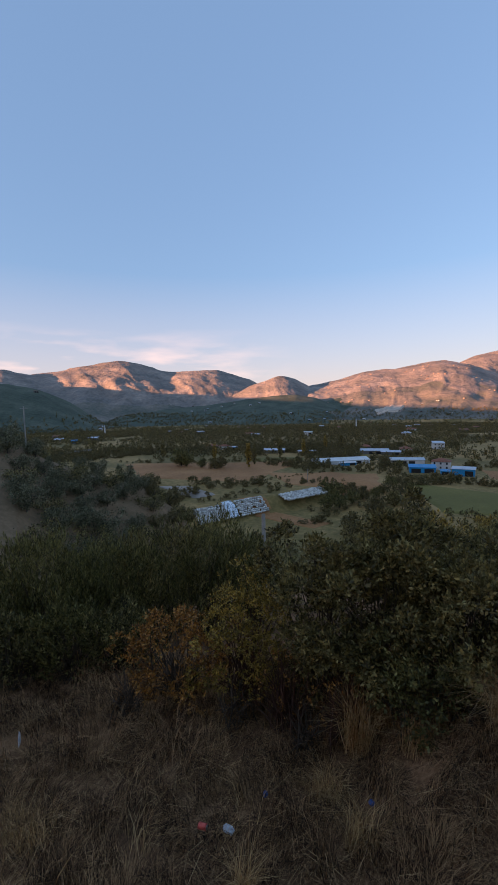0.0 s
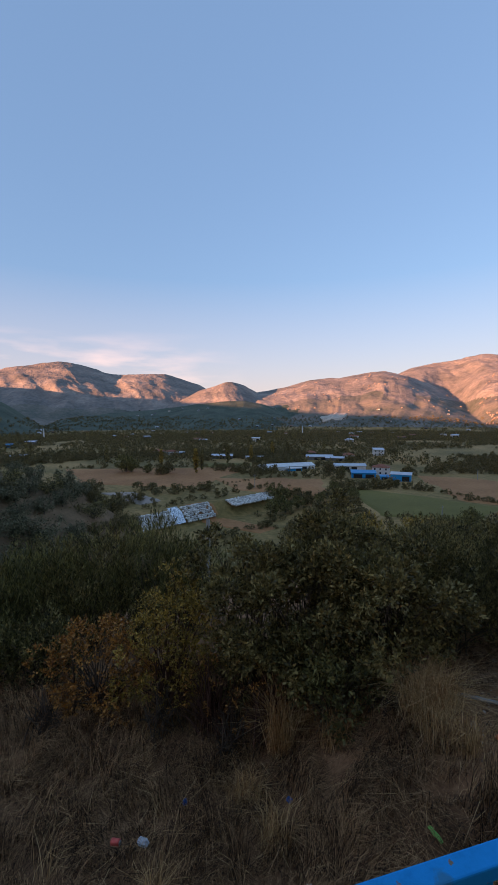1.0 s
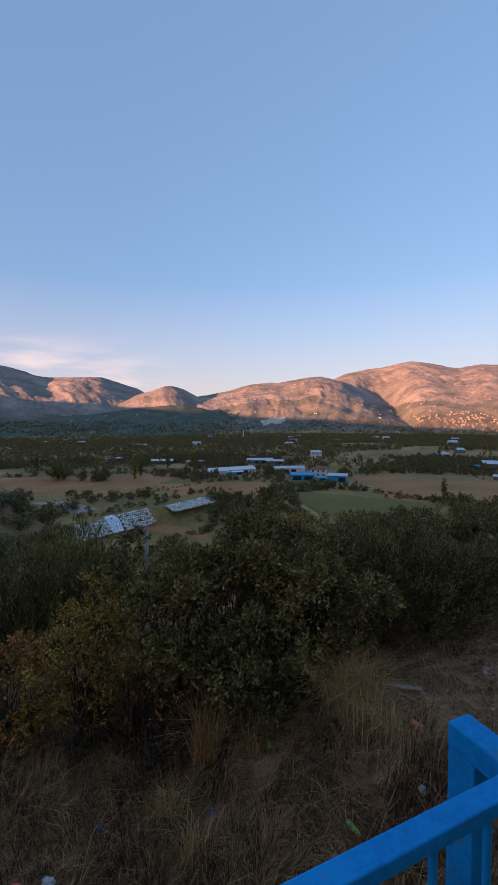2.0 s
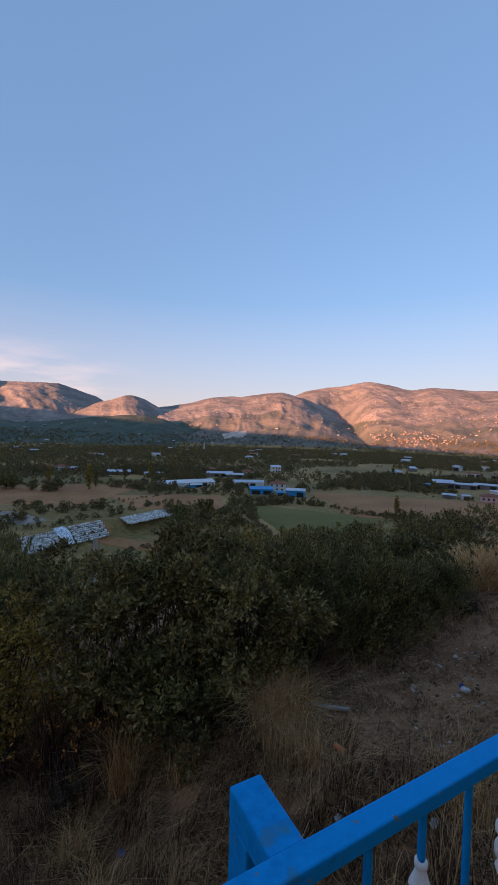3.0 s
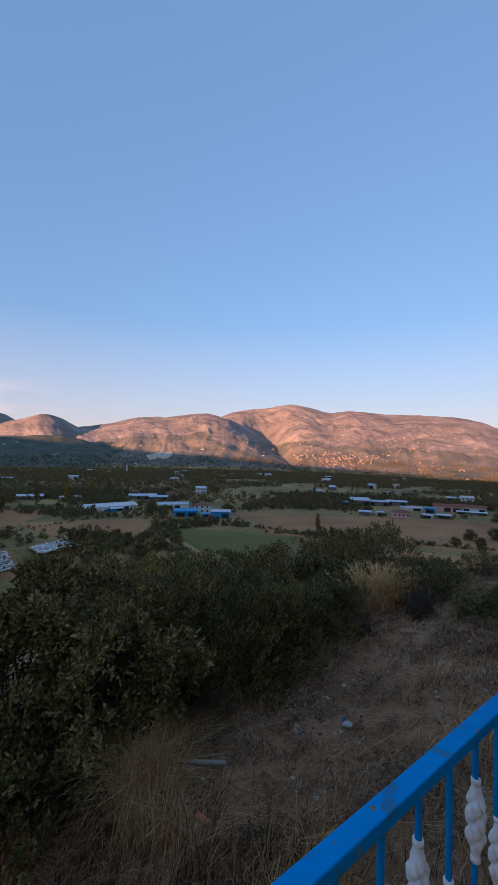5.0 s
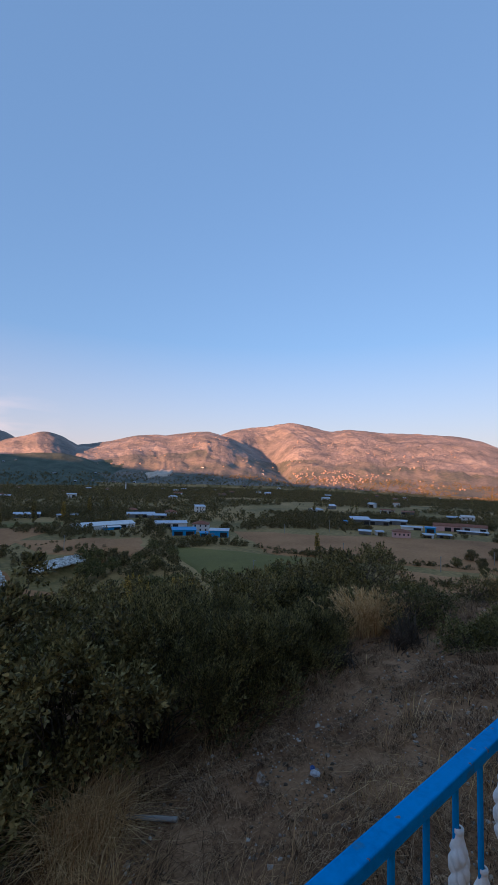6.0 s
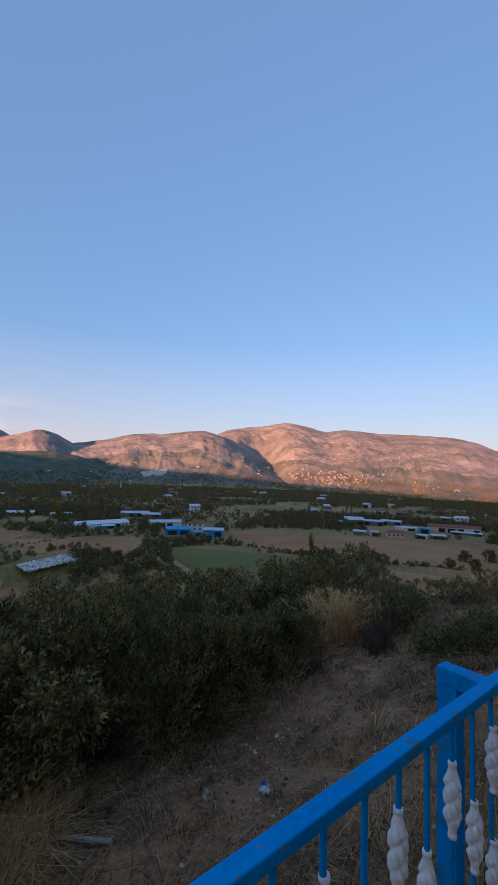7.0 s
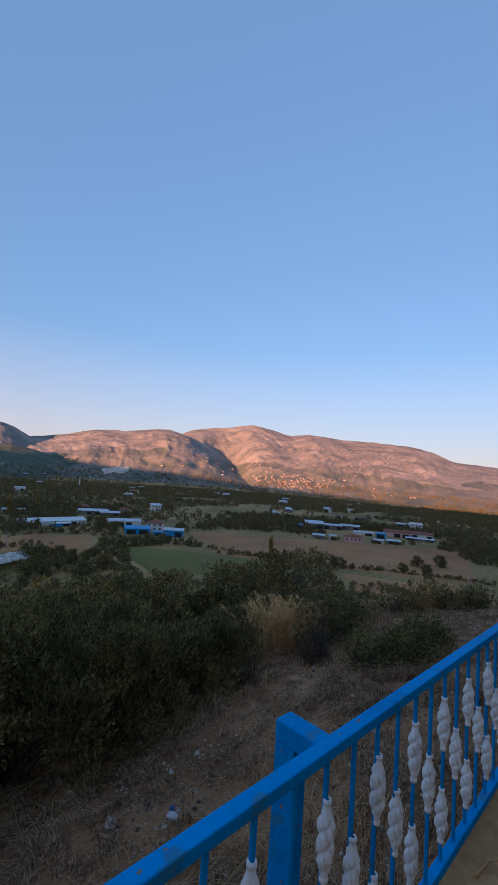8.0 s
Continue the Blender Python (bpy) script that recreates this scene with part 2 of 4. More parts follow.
def height(x, y):
    x, y = np.asarray(x, float), np.asarray(y, float)
    dx, dy = x - OX, y - OY
    r = np.hypot(dx, dy) + 1e-6
    az = np.degrees(np.arctan2(dx, dy))
    # terrace below the railing, then the slope down to the river
    near = np.interp(x, [-8, 0.5, 1.8, 3.1, 5.7, 9, 13], [-3.9, -3.6, -3.0, -2.45, -2.3, -1.8, -1.4]) - 0.22 * (np.clip(y, 0, 6.5) - 3.4) + 0.14 * (fbm(x * 1.3, y * 1.3, 4, 5) - 0.5) + 0.07 * (fbm(x * 5.0, y * 5.0, 3, 15) - 0.5)
    edge = 8.6 - 1.8 * sstep(0, 4, x) - 6.5 * sstep(14, 24, x) + 0.8 * (vnoise(x * 0.3, y * 0.0 + 3.3, 8) - 0.5)
    d = np.clip(y - edge, 0, None)
    e = np.clip(x - 14.5, 0, None)
    z = near - 0.44 * (np.sqrt(d * d + 4) - 2) - 0.5 * (np.sqrt(e * e + 4) - 2) * sstep(-4, 2, y)
    z = z + np.where(y < -7, (0.1 - near) * sstep(-7, -9, y) + 0.3 * np.clip(-9 - y, 0, 95), 0)
    plain = valley(x, y)
    z = np.maximum(z, plain)
    # olive spur
    crest = np.interp(az, [-70, -40, -24, -20, -14, -8.4, -4, 0, 4, 8], [10, 6, -4, -9.5, -14.5, -19, -26, -36, -44, -52])
    spur = crest - np.where(r < 118, 0.33, 0.55) * np.abs(r - 118) + 1.5 * (fbm(x * 0.06, y * 0.06, 3, 6) - 0.5)
    z = np.where((az > -75) & (az < 10), np.maximum(z, spur), z)
    # mountains
    for dist, foot, seed, rows in RIDGES:
        if seed == 53:                # a hollow in the mountainside behind the middle ridge
            foot = foot + 900 * np.exp(-((az - 40.5) / 3.2) ** 2)
        crest = dist * (1 - 0.1 * fbm(az * 0.11, az * 0.0 + seed, 2, seed + 11))
        top = sum(np.interp(az + k, [q[0] for q in rows], [q[1] for q in rows], left=-0.05, right=-0.05) for k in (-0.35, 0, 0.35)) / 3 * crest + 1.8
        rise = np.clip((r - foot) / (crest - foot), 0, None)
        shape = np.where(rise < 1, 0.78 * rise + 0.22 * sstep(0, 1, rise), 1 - 0.6 * (rise - 1))
        wz = az + 6 * (fbm(x * 0.0012, y * 0.0012, 3, seed + 5) - 0.5)
        relief = 0.46 * ridged(wz * 0.12, r * 0.0005, 4, seed) + 0.32 * ridged(wz * 0.33, r * 0.0009, 4, seed + 2) + 0.22 * ridged(x * 0.004, y * 0.004, 4, seed + 7) - 0.6
        body = np.clip(top - plain, 0, None)
        m = plain + body * (shape + 0.3 * relief * np.sin(np.clip(rise, 0, 1) ** 0.8 * math.pi)) + body * 0.035 * (fbm(x * 0.012, y * 0.012, 4, seed + 3) - 0.5) * np.clip(rise * 3, 0, 1)
        z = np.where((rise > 0) & (body > 1), np.maximum(z, m), z)
    # unseen western ridge, its height set to keep the evening sun off the valley, and hills that close the rest
    west = np.interp(y, [-3000, 0, 1500, 2600, 3600, 4600], [235, 252, 262, 302, 320, 310]) * np.exp(-((x + 1700) / 420) ** 2) + 20 * (fbm(x * 0.004, y * 0.004, 3, 77) - .5)
    z = np.where(az < -27, np.maximum(z, west - 40), z)
    back = np.clip((r - 600) / 2500, 0, 1) * 330 * (0.6 + 0.8 * fbm(az * 0.05, r * 0.0005, 3, 81)) - 40
    z = np.where((az > 105) | (az < -120), np.maximum(z, back), z)
    return z


def h1(x, y):
    return float(height(np.array([x]), np.array([y]))[0])


def build_ground():
    az = np.radians(np.concatenate([np.arange(-40, 88, 0.2), np.arange(88, 320, 2.0)]))
    r = np.concatenate([np.exp(np.linspace(math.log(0.15), math.log(1500), 380)), np.linspace(1500, 4950, 170)[1:]])
    A, R = np.meshgrid(az, r)
    X, Y = OX + R * np.sin(A), OY + R * np.cos(A)
    Z = height(X, Y)
    n = len(az)
    V = np.stack([X, Y, Z], -1).reshape(-1, 3)
    i, j = np.meshgrid(np.arange(len(r) - 1), np.arange(n), indexing="ij")
    jn = (j + 1) % n
    F = np.stack([i * n + j, i * n + jn, (i + 1) * n + jn, (i + 1) * n + j], -1).reshape(-1, 4)[:, ::-1]
    me = mesh("ground", V, F, M_GROUND, True)
    for m in (M_PLAIN, M_FOREST, M_ROCK, M_SPUR, M_WOODED):
        me.materials.append(m)
    c = V[F].mean(1)
    rr = np.hypot(c[:, 0], c[:, 1])
    el = c[:, 2] - valley(c[:, 0], c[:, 1])
    which = np.where(rr < 60, 0, 1)
    which = np.where((rr > 1300) & (el > 18), np.where(el < (90 + 330 * fbm(c[:, 0] * 0.002, c[:, 1] * 0.002, 3, 12)) * np.where(rr < 2750, 1, 0.6), 2, 3), which)
    ang = np.degrees(np.arctan2(c[:, 0] - OX, c[:, 1] - OY))
    which = np.where((rr > 45) & (rr < 135) & (ang > -60) & (ang < 4), 4, which)
    which = np.where((rr > 1250) & (rr < 2640) & (el > 6) & (el < 190) & (ang < 16 + 9 * fbm(c[:, 0] * 0.004, c[:, 1] * 0.004, 3, 21)), 5, which)
    me.polygons.foreach_set("material_index", which.astype(np.int32))
    ob = new("ground", me)
    tagged(ob, "dry grassy slope falling to a farmed valley and scrubby mountains", "ground", kind="structure")


build_ground()


# ---- fields ----
def field(label, corners, mat, cells=24, lift=0.35):
    a, b, c, d = [np.array(p, float) for p in corners]
    u, v = np.meshgrid(np.linspace(0, 1, cells), np.linspace(0, 1, cells))
    P = (a * (1 - u[..., None]) + b * u[..., None]) * (1 - v[..., None]) + (d * (1 - u[..., None]) + c * u[..., None]) * v[..., None]
    wob = np.stack([vnoise(P[..., 0] * 0.06, P[..., 1] * 0.06, 3) - 0.5, vnoise(P[..., 0] * 0.06, P[..., 1] * 0.06, 4) - 0.5], -1) * 7
    P = P + wob
    edge = np.minimum(np.minimum(u, 1 - u), np.minimum(v, 1 - v))
    Z = height(P[..., 0], P[..., 1]) + np.where(edge > 0, lift, -0.3)
    V = np.concatenate([P, Z[..., None]], -1).reshape(-1, 3)
    i, j = np.meshgrid(np.arange(cells - 1), np.arange(cells - 1), indexing="ij")
    F = np.stack([i * cells + j, i * cells + j + 1, (i + 1) * cells + j + 1, (i + 1) * cells + j], -1).reshape(-1, 4)
    tagged(new("field", mesh("field", V, F, mat, True)), label, "field", kind="structure")


field("bare brown ploughed field by the river", [(-63, 338), (89, 318), (28, 226), (-32, 258)], M_PLOUGH)
field("bare brown ploughed field behind the weir", [(44, 266), (116, 242), (92, 188), (50, 220)], M_PLOUGH)
field("green grass field with a dark hedge round it", [(112, 214), (158, 148), (122, 124), (92, 146)], M_GREEN)
field("wide reddish brown ploughed field", [(178, 246), (330, 100), (214, 58), (148, 166)], M_PLOUGH)
field("brown ploughed strip behind a hedge", [(168, 108), (212, 50), (178, 42), (150, 84)], M_PLOUGH)
field("bare dirt track climbing beside the weir", [(19, 188), (27, 194), (56, 162), (46, 154)], M_PLOUGH, 16)
field("small green field beside poplars", [(40, 350), (92, 340), (86, 318), (44, 326)], M_GREEN)

# ---- railing ----
RAIL_TOP, RAIL_BOT = 1.02, 0.986


def tube(points, radius, sides=6):
    """A swept tube through points, radius a number or one each: verts, quads."""
    P = np.asarray(points, float)
    n = len(P)
    rad = np.broadcast_to(radius, (n,))
    T = np.gradient(P, axis=0)
    T /= np.linalg.norm(T, axis=1, keepdims=True) + 1e-9
    ref = np.where(np.abs(T[:, 2:3]) > 0.9, np.array([[1.0, 0, 0]]), np.array([[0, 0, 1.0]]))
    U = np.cross(T, ref)
    U /= np.linalg.norm(U, axis=1, keepdims=True) + 1e-9
    W = np.cross(T, U)
    a = np.arange(sides) * 2 * math.pi / sides
    V = P[:, None] + rad[:, None, None] * (np.cos(a)[None, :, None] * U[:, None] + np.sin(a)[None, :, None] * W[:, None])
    i, j = np.meshgrid(np.arange(n - 1), np.arange(sides), indexing="ij")
    jn = (j + 1) % sides
    F = np.stack([i * sides + j, i * sides + jn, (i + 1) * sides + jn, (i + 1) * sides + j], -1).reshape(-1, 4)
    return V.reshape(-1, 3), F


def merge(pieces):
    V, F, o = [], [], 0
    for v, f in pieces:
        V.append(v)
        F.append(f + o)
        o += len(v)
    return np.concatenate(V), np.concatenate(F)


def knot_mesh():
    """A wrought basket, 0.22 m long, hung from its top: one skin of slanting plump cells in rising turns, collars at both ends."""
    around, rows = 42, 34
    prof = [(0.0, 0.006), (-0.001, 0.0128), (-0.012, 0.0128), (-0.014, 0.0108), (-0.018, 0.0112)]
    body = np.linspace(-0.022, -0.198, rows)
    z = np.array([p[0] for p in prof] + list(body) + [-0.22 - p[0] for p in prof[::-1]])
    core = np.array([p[1] for p in prof] + [0.0118 + 0.003 * min(1.0, 5.0 * min(f, 1 - f)) for f in np.linspace(0, 1, rows)] + [p[1] for p in prof[::-1]])
    puff = np.array([0.0] * 5 + [0.0118 * min(1.0, 4.2 * min(f, 1 - f)) ** 1.2 for f in np.linspace(0, 1, rows)] + [0.0] * 5)
    a = np.arange(around) * 2 * math.pi / around
    Z, A = np.meshgrid(z, a, indexing="ij")
    u = 6 * A / (2 * math.pi) + 16.0 * Z
    v = -Z / 0.056 + A / (2 * math.pi) * 2
    cell = (1 - np.abs(2 * (u % 1) - 1) ** 4.5) * (1 - np.abs(2 * (v % 1) - 1) ** 3.2)
    R = core[:, None] + puff[:, None] * np.clip(cell, 0, 1) ** 0.75
    V = np.stack([R * np.sin(A), 0.004 - R * np.cos(A), Z], -1).reshape(-1, 3)
    i, j = np.meshgrid(np.arange(len(z) - 1), np.arange(around), indexing="ij")
    jn = (j + 1) % around
    F = np.stack([i * around + j, (i + 1) * around + j, (i + 1) * around + jn, i * around + jn], -1).reshape(-1, 4)
    return mesh("knot", V, F, M_WHITE, True)


def railing():
    base = empty("railing", 0, 0, 0.14)
    x0, x1 = -7.5, 18.2
    part("top_rail", from_bm("top_rail", box(x0, x1, -0.016, 0.03, RAIL_BOT - 0.14, RAIL_TOP - 0.14, 0.004), M_BLUE), base)
    part("bottom_rail", from_bm("bottom_rail", box(x0, x1, -0.02, 0.02, 0.03, 0.07, 0.004), M_BLUE), base)
    bar = mesh("baluster", *tube([(0, 0.004, 0.06), (0, 0.004, 0.848)], 0.0085, 8), M_BLUE, True)
    knot = knot_mesh()
    post = from_bm("post", box(-0.036, 0.036, 0.115, 0.19, -0.55, 0.8095, 0.004), M_BLUE)
    stub = from_bm("bracket", box(-0.037, 0.037, 0.0305, 0.192, 0.81, 0.8735, 0.005), M_BLUE)
    for i in range(-46, 118):
        b = part("baluster", bar, base, m=pose(i * 0.15, 0, 0))
        for z in ((0.735, 0.36) if i % 2 == 0 else (0.555,)):
            part("knot", knot, b, "white twisted basket knot", pose(0, 0, z, 0, 0, i * 37))
    for k in range(-2, 6):
        p = part("post", post, base, m=pose(k * 3.63 - 0.012, 0, 0))
        part("bracket", stub, p)
    tagged(base, "bright blue painted steel railing with white twisted knots", "railing")


railing()
deck = new("deck", from_bm("deck", box(-12, 19, -7.5, 0.06, -0.45, 0.14, 0.02), M_CONC))
tagged(deck, "dusty concrete deck edge under the railing", "deck", kind="structure")
wall = new("wall_retaining", from_bm("wall_retaining", box(-12, 19, -0.3, 0.04, -5.2, -0.452), M_CONC))
# unseen wall, added behind the camera to block sky light from that side
house = new("wall_sky_blocker", from_bm("wall_sky_blocker", box(-12, 19, -5.4, -5.0, 0.142, 5.6, 0.01), M_CONC))
tagged(house, "plain unseen wall added behind the deck to block sky light", "wall", kind="structure")
tagged(wall, "rough concrete retaining wall under the deck", "wall", kind="structure")


# ---- foliage ----
def leaf_mat(name, cols, island=0.3):
    return material(name, [(r, g * 0.96, b * 0.85) for r, g, b in cols], 1.5, rough=0.55, bump=0.0, bump_scale=5, island=island, translucent=0.15, spec=0.3)


L_DARK = leaf_mat("dark_leaves", [(0.0442, 0.0416, 0.013), (0.13, 0.117, 0.039), (0.325, 0.2795, 0.0975)])
L_GREEN = leaf_mat("green_leaves", [(0.0448, 0.0357, 0.0117), (0.168, 0.1327, 0.0465), (0.4144, 0.323, 0.1238)])
L_YELLOW = leaf_mat("yellowing_leaves", [(0.1, 0.0688, 0.0175), (0.3, 0.2, 0.0438), (0.575, 0.3875, 0.0813)])
L_ORANGE = leaf_mat("orange_leaves", [(0.117, 0.052, 0.0156), (0.351, 0.1495, 0.0364), (0.65, 0.325, 0.078)])
L_OLIVE = leaf_mat("olive_leaves", [(0.048, 0.048, 0.024), (0.138, 0.1344, 0.0768), (0.288, 0.276, 0.174)])
L_GREY = leaf_mat("grey_green_leaves", [(0.0174, 0.0158, 0.0066), (0.1306, 0.1129, 0.0425), (0.4207, 0.3411, 0.1326)])
L_VALLEY = leaf_mat("valley_leaves", [(0.0574, 0.0491, 0.0179), (0.1378, 0.1136, 0.0428), (0.2755, 0.1911, 0.0774)], 0.3)
M_STRAW = material("dry_straw", [(0.022, 0.009, 0.003), (0.125, 0.058, 0.023), (0.54, 0.3, 0.135)], 0.9, bump=0.0, bump_scale=6, island=0.6, translucent=0.1)
M_STRAWP = material("pale_straw", [(0.336, 0.1736, 0.0616), (0.6496, 0.3808, 0.1568), (0.8736, 0.5712, 0.2688)], 1.5, bump=0.0, bump_scale=6, island=0.5, translucent=0.35)
M_DEAD = material("dead_weed", [(0.0566, 0.0249, 0.0109), (0.2601, 0.1301, 0.0609), (0.5881, 0.3506, 0.1849)], 1.4, bump=0.0, bump_scale=6, island=0.6)
M_REED = material("golden_reed", [(0.46, 0.255, 0.1), (0.7, 0.44, 0.19), (0.88, 0.62, 0.32)], 2.0, bump=0.0, bump_scale=6, island=0.5, translucent=0.5)
M_TWIG = material("grey_twig", [(0.045, 0.029, 0.018), (0.095, 0.066, 0.044), (0.19, 0.14, 0.1)], 3, bump=0.2, bump_scale=30)
M_REDTWIG = material("russet_twig", [(0.05, 0.025, 0.016), (0.1, 0.045, 0.028), (0.15, 0.08, 0.05)], 3, bump=0.2, bump_scale=30)
M_BARK = material("bark", [(0.06, 0.048, 0.038), (0.11, 0.09, 0.072)], 2, bump=0.6, bump_scale=20)


def unit(v):
    return v / (np.linalg.norm(v, axis=-1, keepdims=True) + 1e-9)


def leaves(P, D, length, width, rng):
    """Folded diamond leaves at P along D."""
    n = len(P)
    S = unit(np.cross(D, rng.normal(size=(n, 3))))
    N = np.cross(D, S)
    L = length * rng.uniform(0.65, 1.25, (n, 1))
    W = width * rng.uniform(0.7, 1.2, (n, 1))
    V = np.stack([P, P + D * L * 0.45 + S * W * 0.5 + N * W * 0.18, P + D * L, P + D * L * 0.5 - S * W * 0.5 + N * W * 0.18], 1).reshape(-1, 3)
    return V, np.arange(n * 4).reshape(-1, 4)


def shrub_arrays(seed, rx, ry, h, count, length, width, clumps=80, upright=0.0, spread=0.12, base_r=0.35, lumps=0.42, hollow=0.0, whorl=6):
    """Rounded clumps of leafy shoots held by bent stems out of one foot; returns leaf arrays and stem arrays."""
    rng = np.random.default_rng(seed)
    d = unit(rng.normal(size=(clumps, 3)))
    d[:, 2] = np.where(d[:, 2] < -0.85, -d[:, 2], d[:, 2])
    rad = rng.uniform(0.3, 1, (clumps, 1)) ** 0.42
    rad = rad * (1 - lumps + 2 * lumps * vnoise(d[:, 0] * 2.2 + seed, d[:, 1] * 2.2 + d[:, 2] * 2.5, seed))[:, None]
    C = d * rad * [rx, ry, h * 0.5] + [0, 0, h * 0.53]
    C[:, 2] *= 0.95 * h / C[:, 2].max()
    C[:, :2] *= (1 - 0.4 * hollow * (1 - np.clip(C[:, 2] / h, 0, 1)))[:, None]
    tall = rng.uniform(size=clumps) < 0.16
    C[tall & (C[:, 2] > 0.55 * h), 2] += 0.09 * h
    roots = np.concatenate([rng.normal(size=(clumps, 2)) * base_r * 0.5, np.zeros((clumps, 1)) - 0.05], 1)
    q = np.linspace(0, 1, 6)[None, :, None]
    mid = roots * 0.45 + C * 0.55 + np.concatenate([-0.22 * (C - roots)[:, :2], 0.1 * h * np.ones((clumps, 1))], 1) + rng.normal(size=(clumps, 3)) * 0.08
    path = roots[:, None] * (1 - q) ** 2 + 2 * mid[:, None] * q * (1 - q) + C[:, None] * q ** 2
    stems = merge([tube(p, np.linspace(0.016, 0.004, 6) * rng.uniform(0.6, 1.3), 4) for p in path])
    full = 1 - hollow + hollow * 1.6 * np.clip(C[:, 2] / h, 0, 1) ** 2.6
    size = spread * rng.uniform(1.1, 2.4, clumps)
    full = full * size ** 2
    shoots = max(1, count // whorl)
    k = rng.choice(clumps, shoots, p=full / full.sum())
    tips = unit(path[:, 5] - path[:, 4])
    out = unit(rng.normal(size=(shoots, 3)) + tips[k] * 0.55 + [0, 0, 0.25])
    P = C[k] + out * (size[k] * rng.uniform(0.25, 1, shoots) ** 0.4)[:, None] * [1, 1, 1 + 0.8 * upright]
    A = unit(out * (0.8 - 0.35 * upright) + tips[k] * 0.3 + rng.normal(size=(shoots, 3)) * 0.3 + [0, 0, 0.25 + upright])
    S = unit(np.cross(A, rng.normal(size=(shoots, 3))))
    T = np.cross(A, S)
    j = np.arange(whorl)
    a = j * 2.4 + rng.uniform(0, 6.28, (shoots, 1))
    ring = np.cos(a)[..., None] * S[:, None] + np.sin(a)[..., None] * T[:, None]
    LP = P[:, None] + A[:, None] * (j * length * 0.28)[None, :, None]
    LD = unit(ring * (1.0 - 0.09 * j)[None, :, None] + A[:, None] * (0.35 + 0.16 * j + upright)[None, :, None] + rng.normal(size=(shoots, whorl, 3)) * 0.2)
    return leaves(LP.reshape(-1, 3), LD.reshape(-1, 3), length, width, rng), stems


def shrub(label, x, y, top, rx, ry, mat, count, length=0.07, width=0.036, seed=1, twig=None, **kw):
    z = h1(x, y) - 0.05
    base = empty("shrub", x, y, z)
    (lv, lf), (sv, sf) = shrub_arrays(seed, rx, ry, top - z, count, length, width, **kw)
    part("foliage", mesh("foliage", lv, lf, mat), base)
    part("stem", mesh("stem", sv, sf, twig or M_TWIG, True), base)
    tagged(base, label, "shrub")
    return base


G = "dense green shrub on the slope below the railing"
shrub(G, 1.0, 7.6, -0.7, 1.2, 1.2, L_GREEN, 15000, 0.095, 0.046, seed=11, clumps=80, hollow=0.45, lumps=0.55)
shrub(G, 1.9, 6.7, -0.2, 1.6, 1.3, L_GREEN, 21000, 0.1, 0.048, seed=12, clumps=95, hollow=0.45, lumps=0.55)
shrub(G, 3.2, 5.9, -0.6, 1.25, 1.1, L_GREEN, 16000, 0.09, 0.044, seed=13, clumps=75, hollow=0.45, lumps=0.55)
shrub("leafy dark shrub with broad leaves", 1.9, 5.6, -2.0, 1.0, 0.7, L_DARK, 4200, 0.08, 0.04, seed=14, clumps=60, hollow=0.5)
shrub("yellowing green shrub with autumn leaves", -0.75, 7.9, -1.45, 0.95, 0.8, L_YELLOW, 8500, 0.07, 0.038, seed=15, clumps=80, twig=M_REDTWIG)
shrub("low orange autumn shrub among bare twigs", -2.2, 8.4, -2.6, 1.1, 0.8, L_ORANGE, 5000, 0.075, 0.045, seed=16, clumps=80)
shrub("half-bare russet shrub with a few leaves", 0.0, 7.0, -2.7, 0.9, 0.5, L_ORANGE, 400, 0.06, 0.03, seed=17, clumps=110, twig=M_REDTWIG)
shrub("half-bare russet shrub with a few leaves", 0.9, 6.2, -2.6, 0.7, 0.4, L_ORANGE, 200, 0.06, 0.03, seed=18, clumps=90, twig=M_REDTWIG)
K = "dark grey-green feathery shrub with narrow leaves"
for i, (x, y, top, r, n) in enumerate([(4.7, 6.3, -0.85, 1.25, 19000), (6.1, 5.9, -1.35, 1.4, 24000), (7.5, 6.2, -1.55, 1.15, 17000), (8.7, 6.3, -1.75, 0.9, 13000), (5.4, 7.3, -1.0, 1.0, 12000), (6.9, 7.3, -1.3, 0.9, 10000)]):
    shrub(K, x, y, top, r, r * 0.9, L_GREY, int(n * 1.4), 0.065, 0.018, seed=21 + i, clumps=int(62 * r), upright=0.6, lumps=0.65, spread=0.17, hollow=0.6, whorl=9)
for i, (x, y, top) in enumerate([(-7.6, 9.9, -2.8), (-6.2, 9.7, -3.0), (-4.9, 9.7, -2.9), (-3.6, 9.8, -3.1), (-8.8, 10.3, -2.6)]):
    shrub("low dark green bush in front of willowy shrubs", x, y, top, 0.95, 0.7, (L_DARK, L_GREY)[i % 2], 4500, 0.1, 0.035, seed=30 + i, clumps=90, upright=0.6)
W = "tall willowy green shrub lower on the slope"
for i, (x, y) in enumerate([(-9.4, 12.3), (-7.6, 11.4), (-5.9, 11.2), (-4.4, 11.8), (-2.9, 11.8), (-1.4, 12.2), (0.2, 12.8), (-6.9, 13.4), (-3.7, 14.2), (-10.5, 15.0), (-0.9, 15.0), (-5.4, 16.0)]):
    d = math.hypot(x + 1.6, y + 0.55)
    shrub(W, x, y, 2.0 - (0.345 + 0.03 * math.sin(i * 2.3)) * d, 1.6, 1.3, (L_DARK, L_GREEN, L_DARK)[i % 3], 11000, 0.14, 0.03, seed=40 + i, clumps=80, upright=1.0, spread=0.24, whorl=8)
B = "olive-green bush at the edge of the slope"
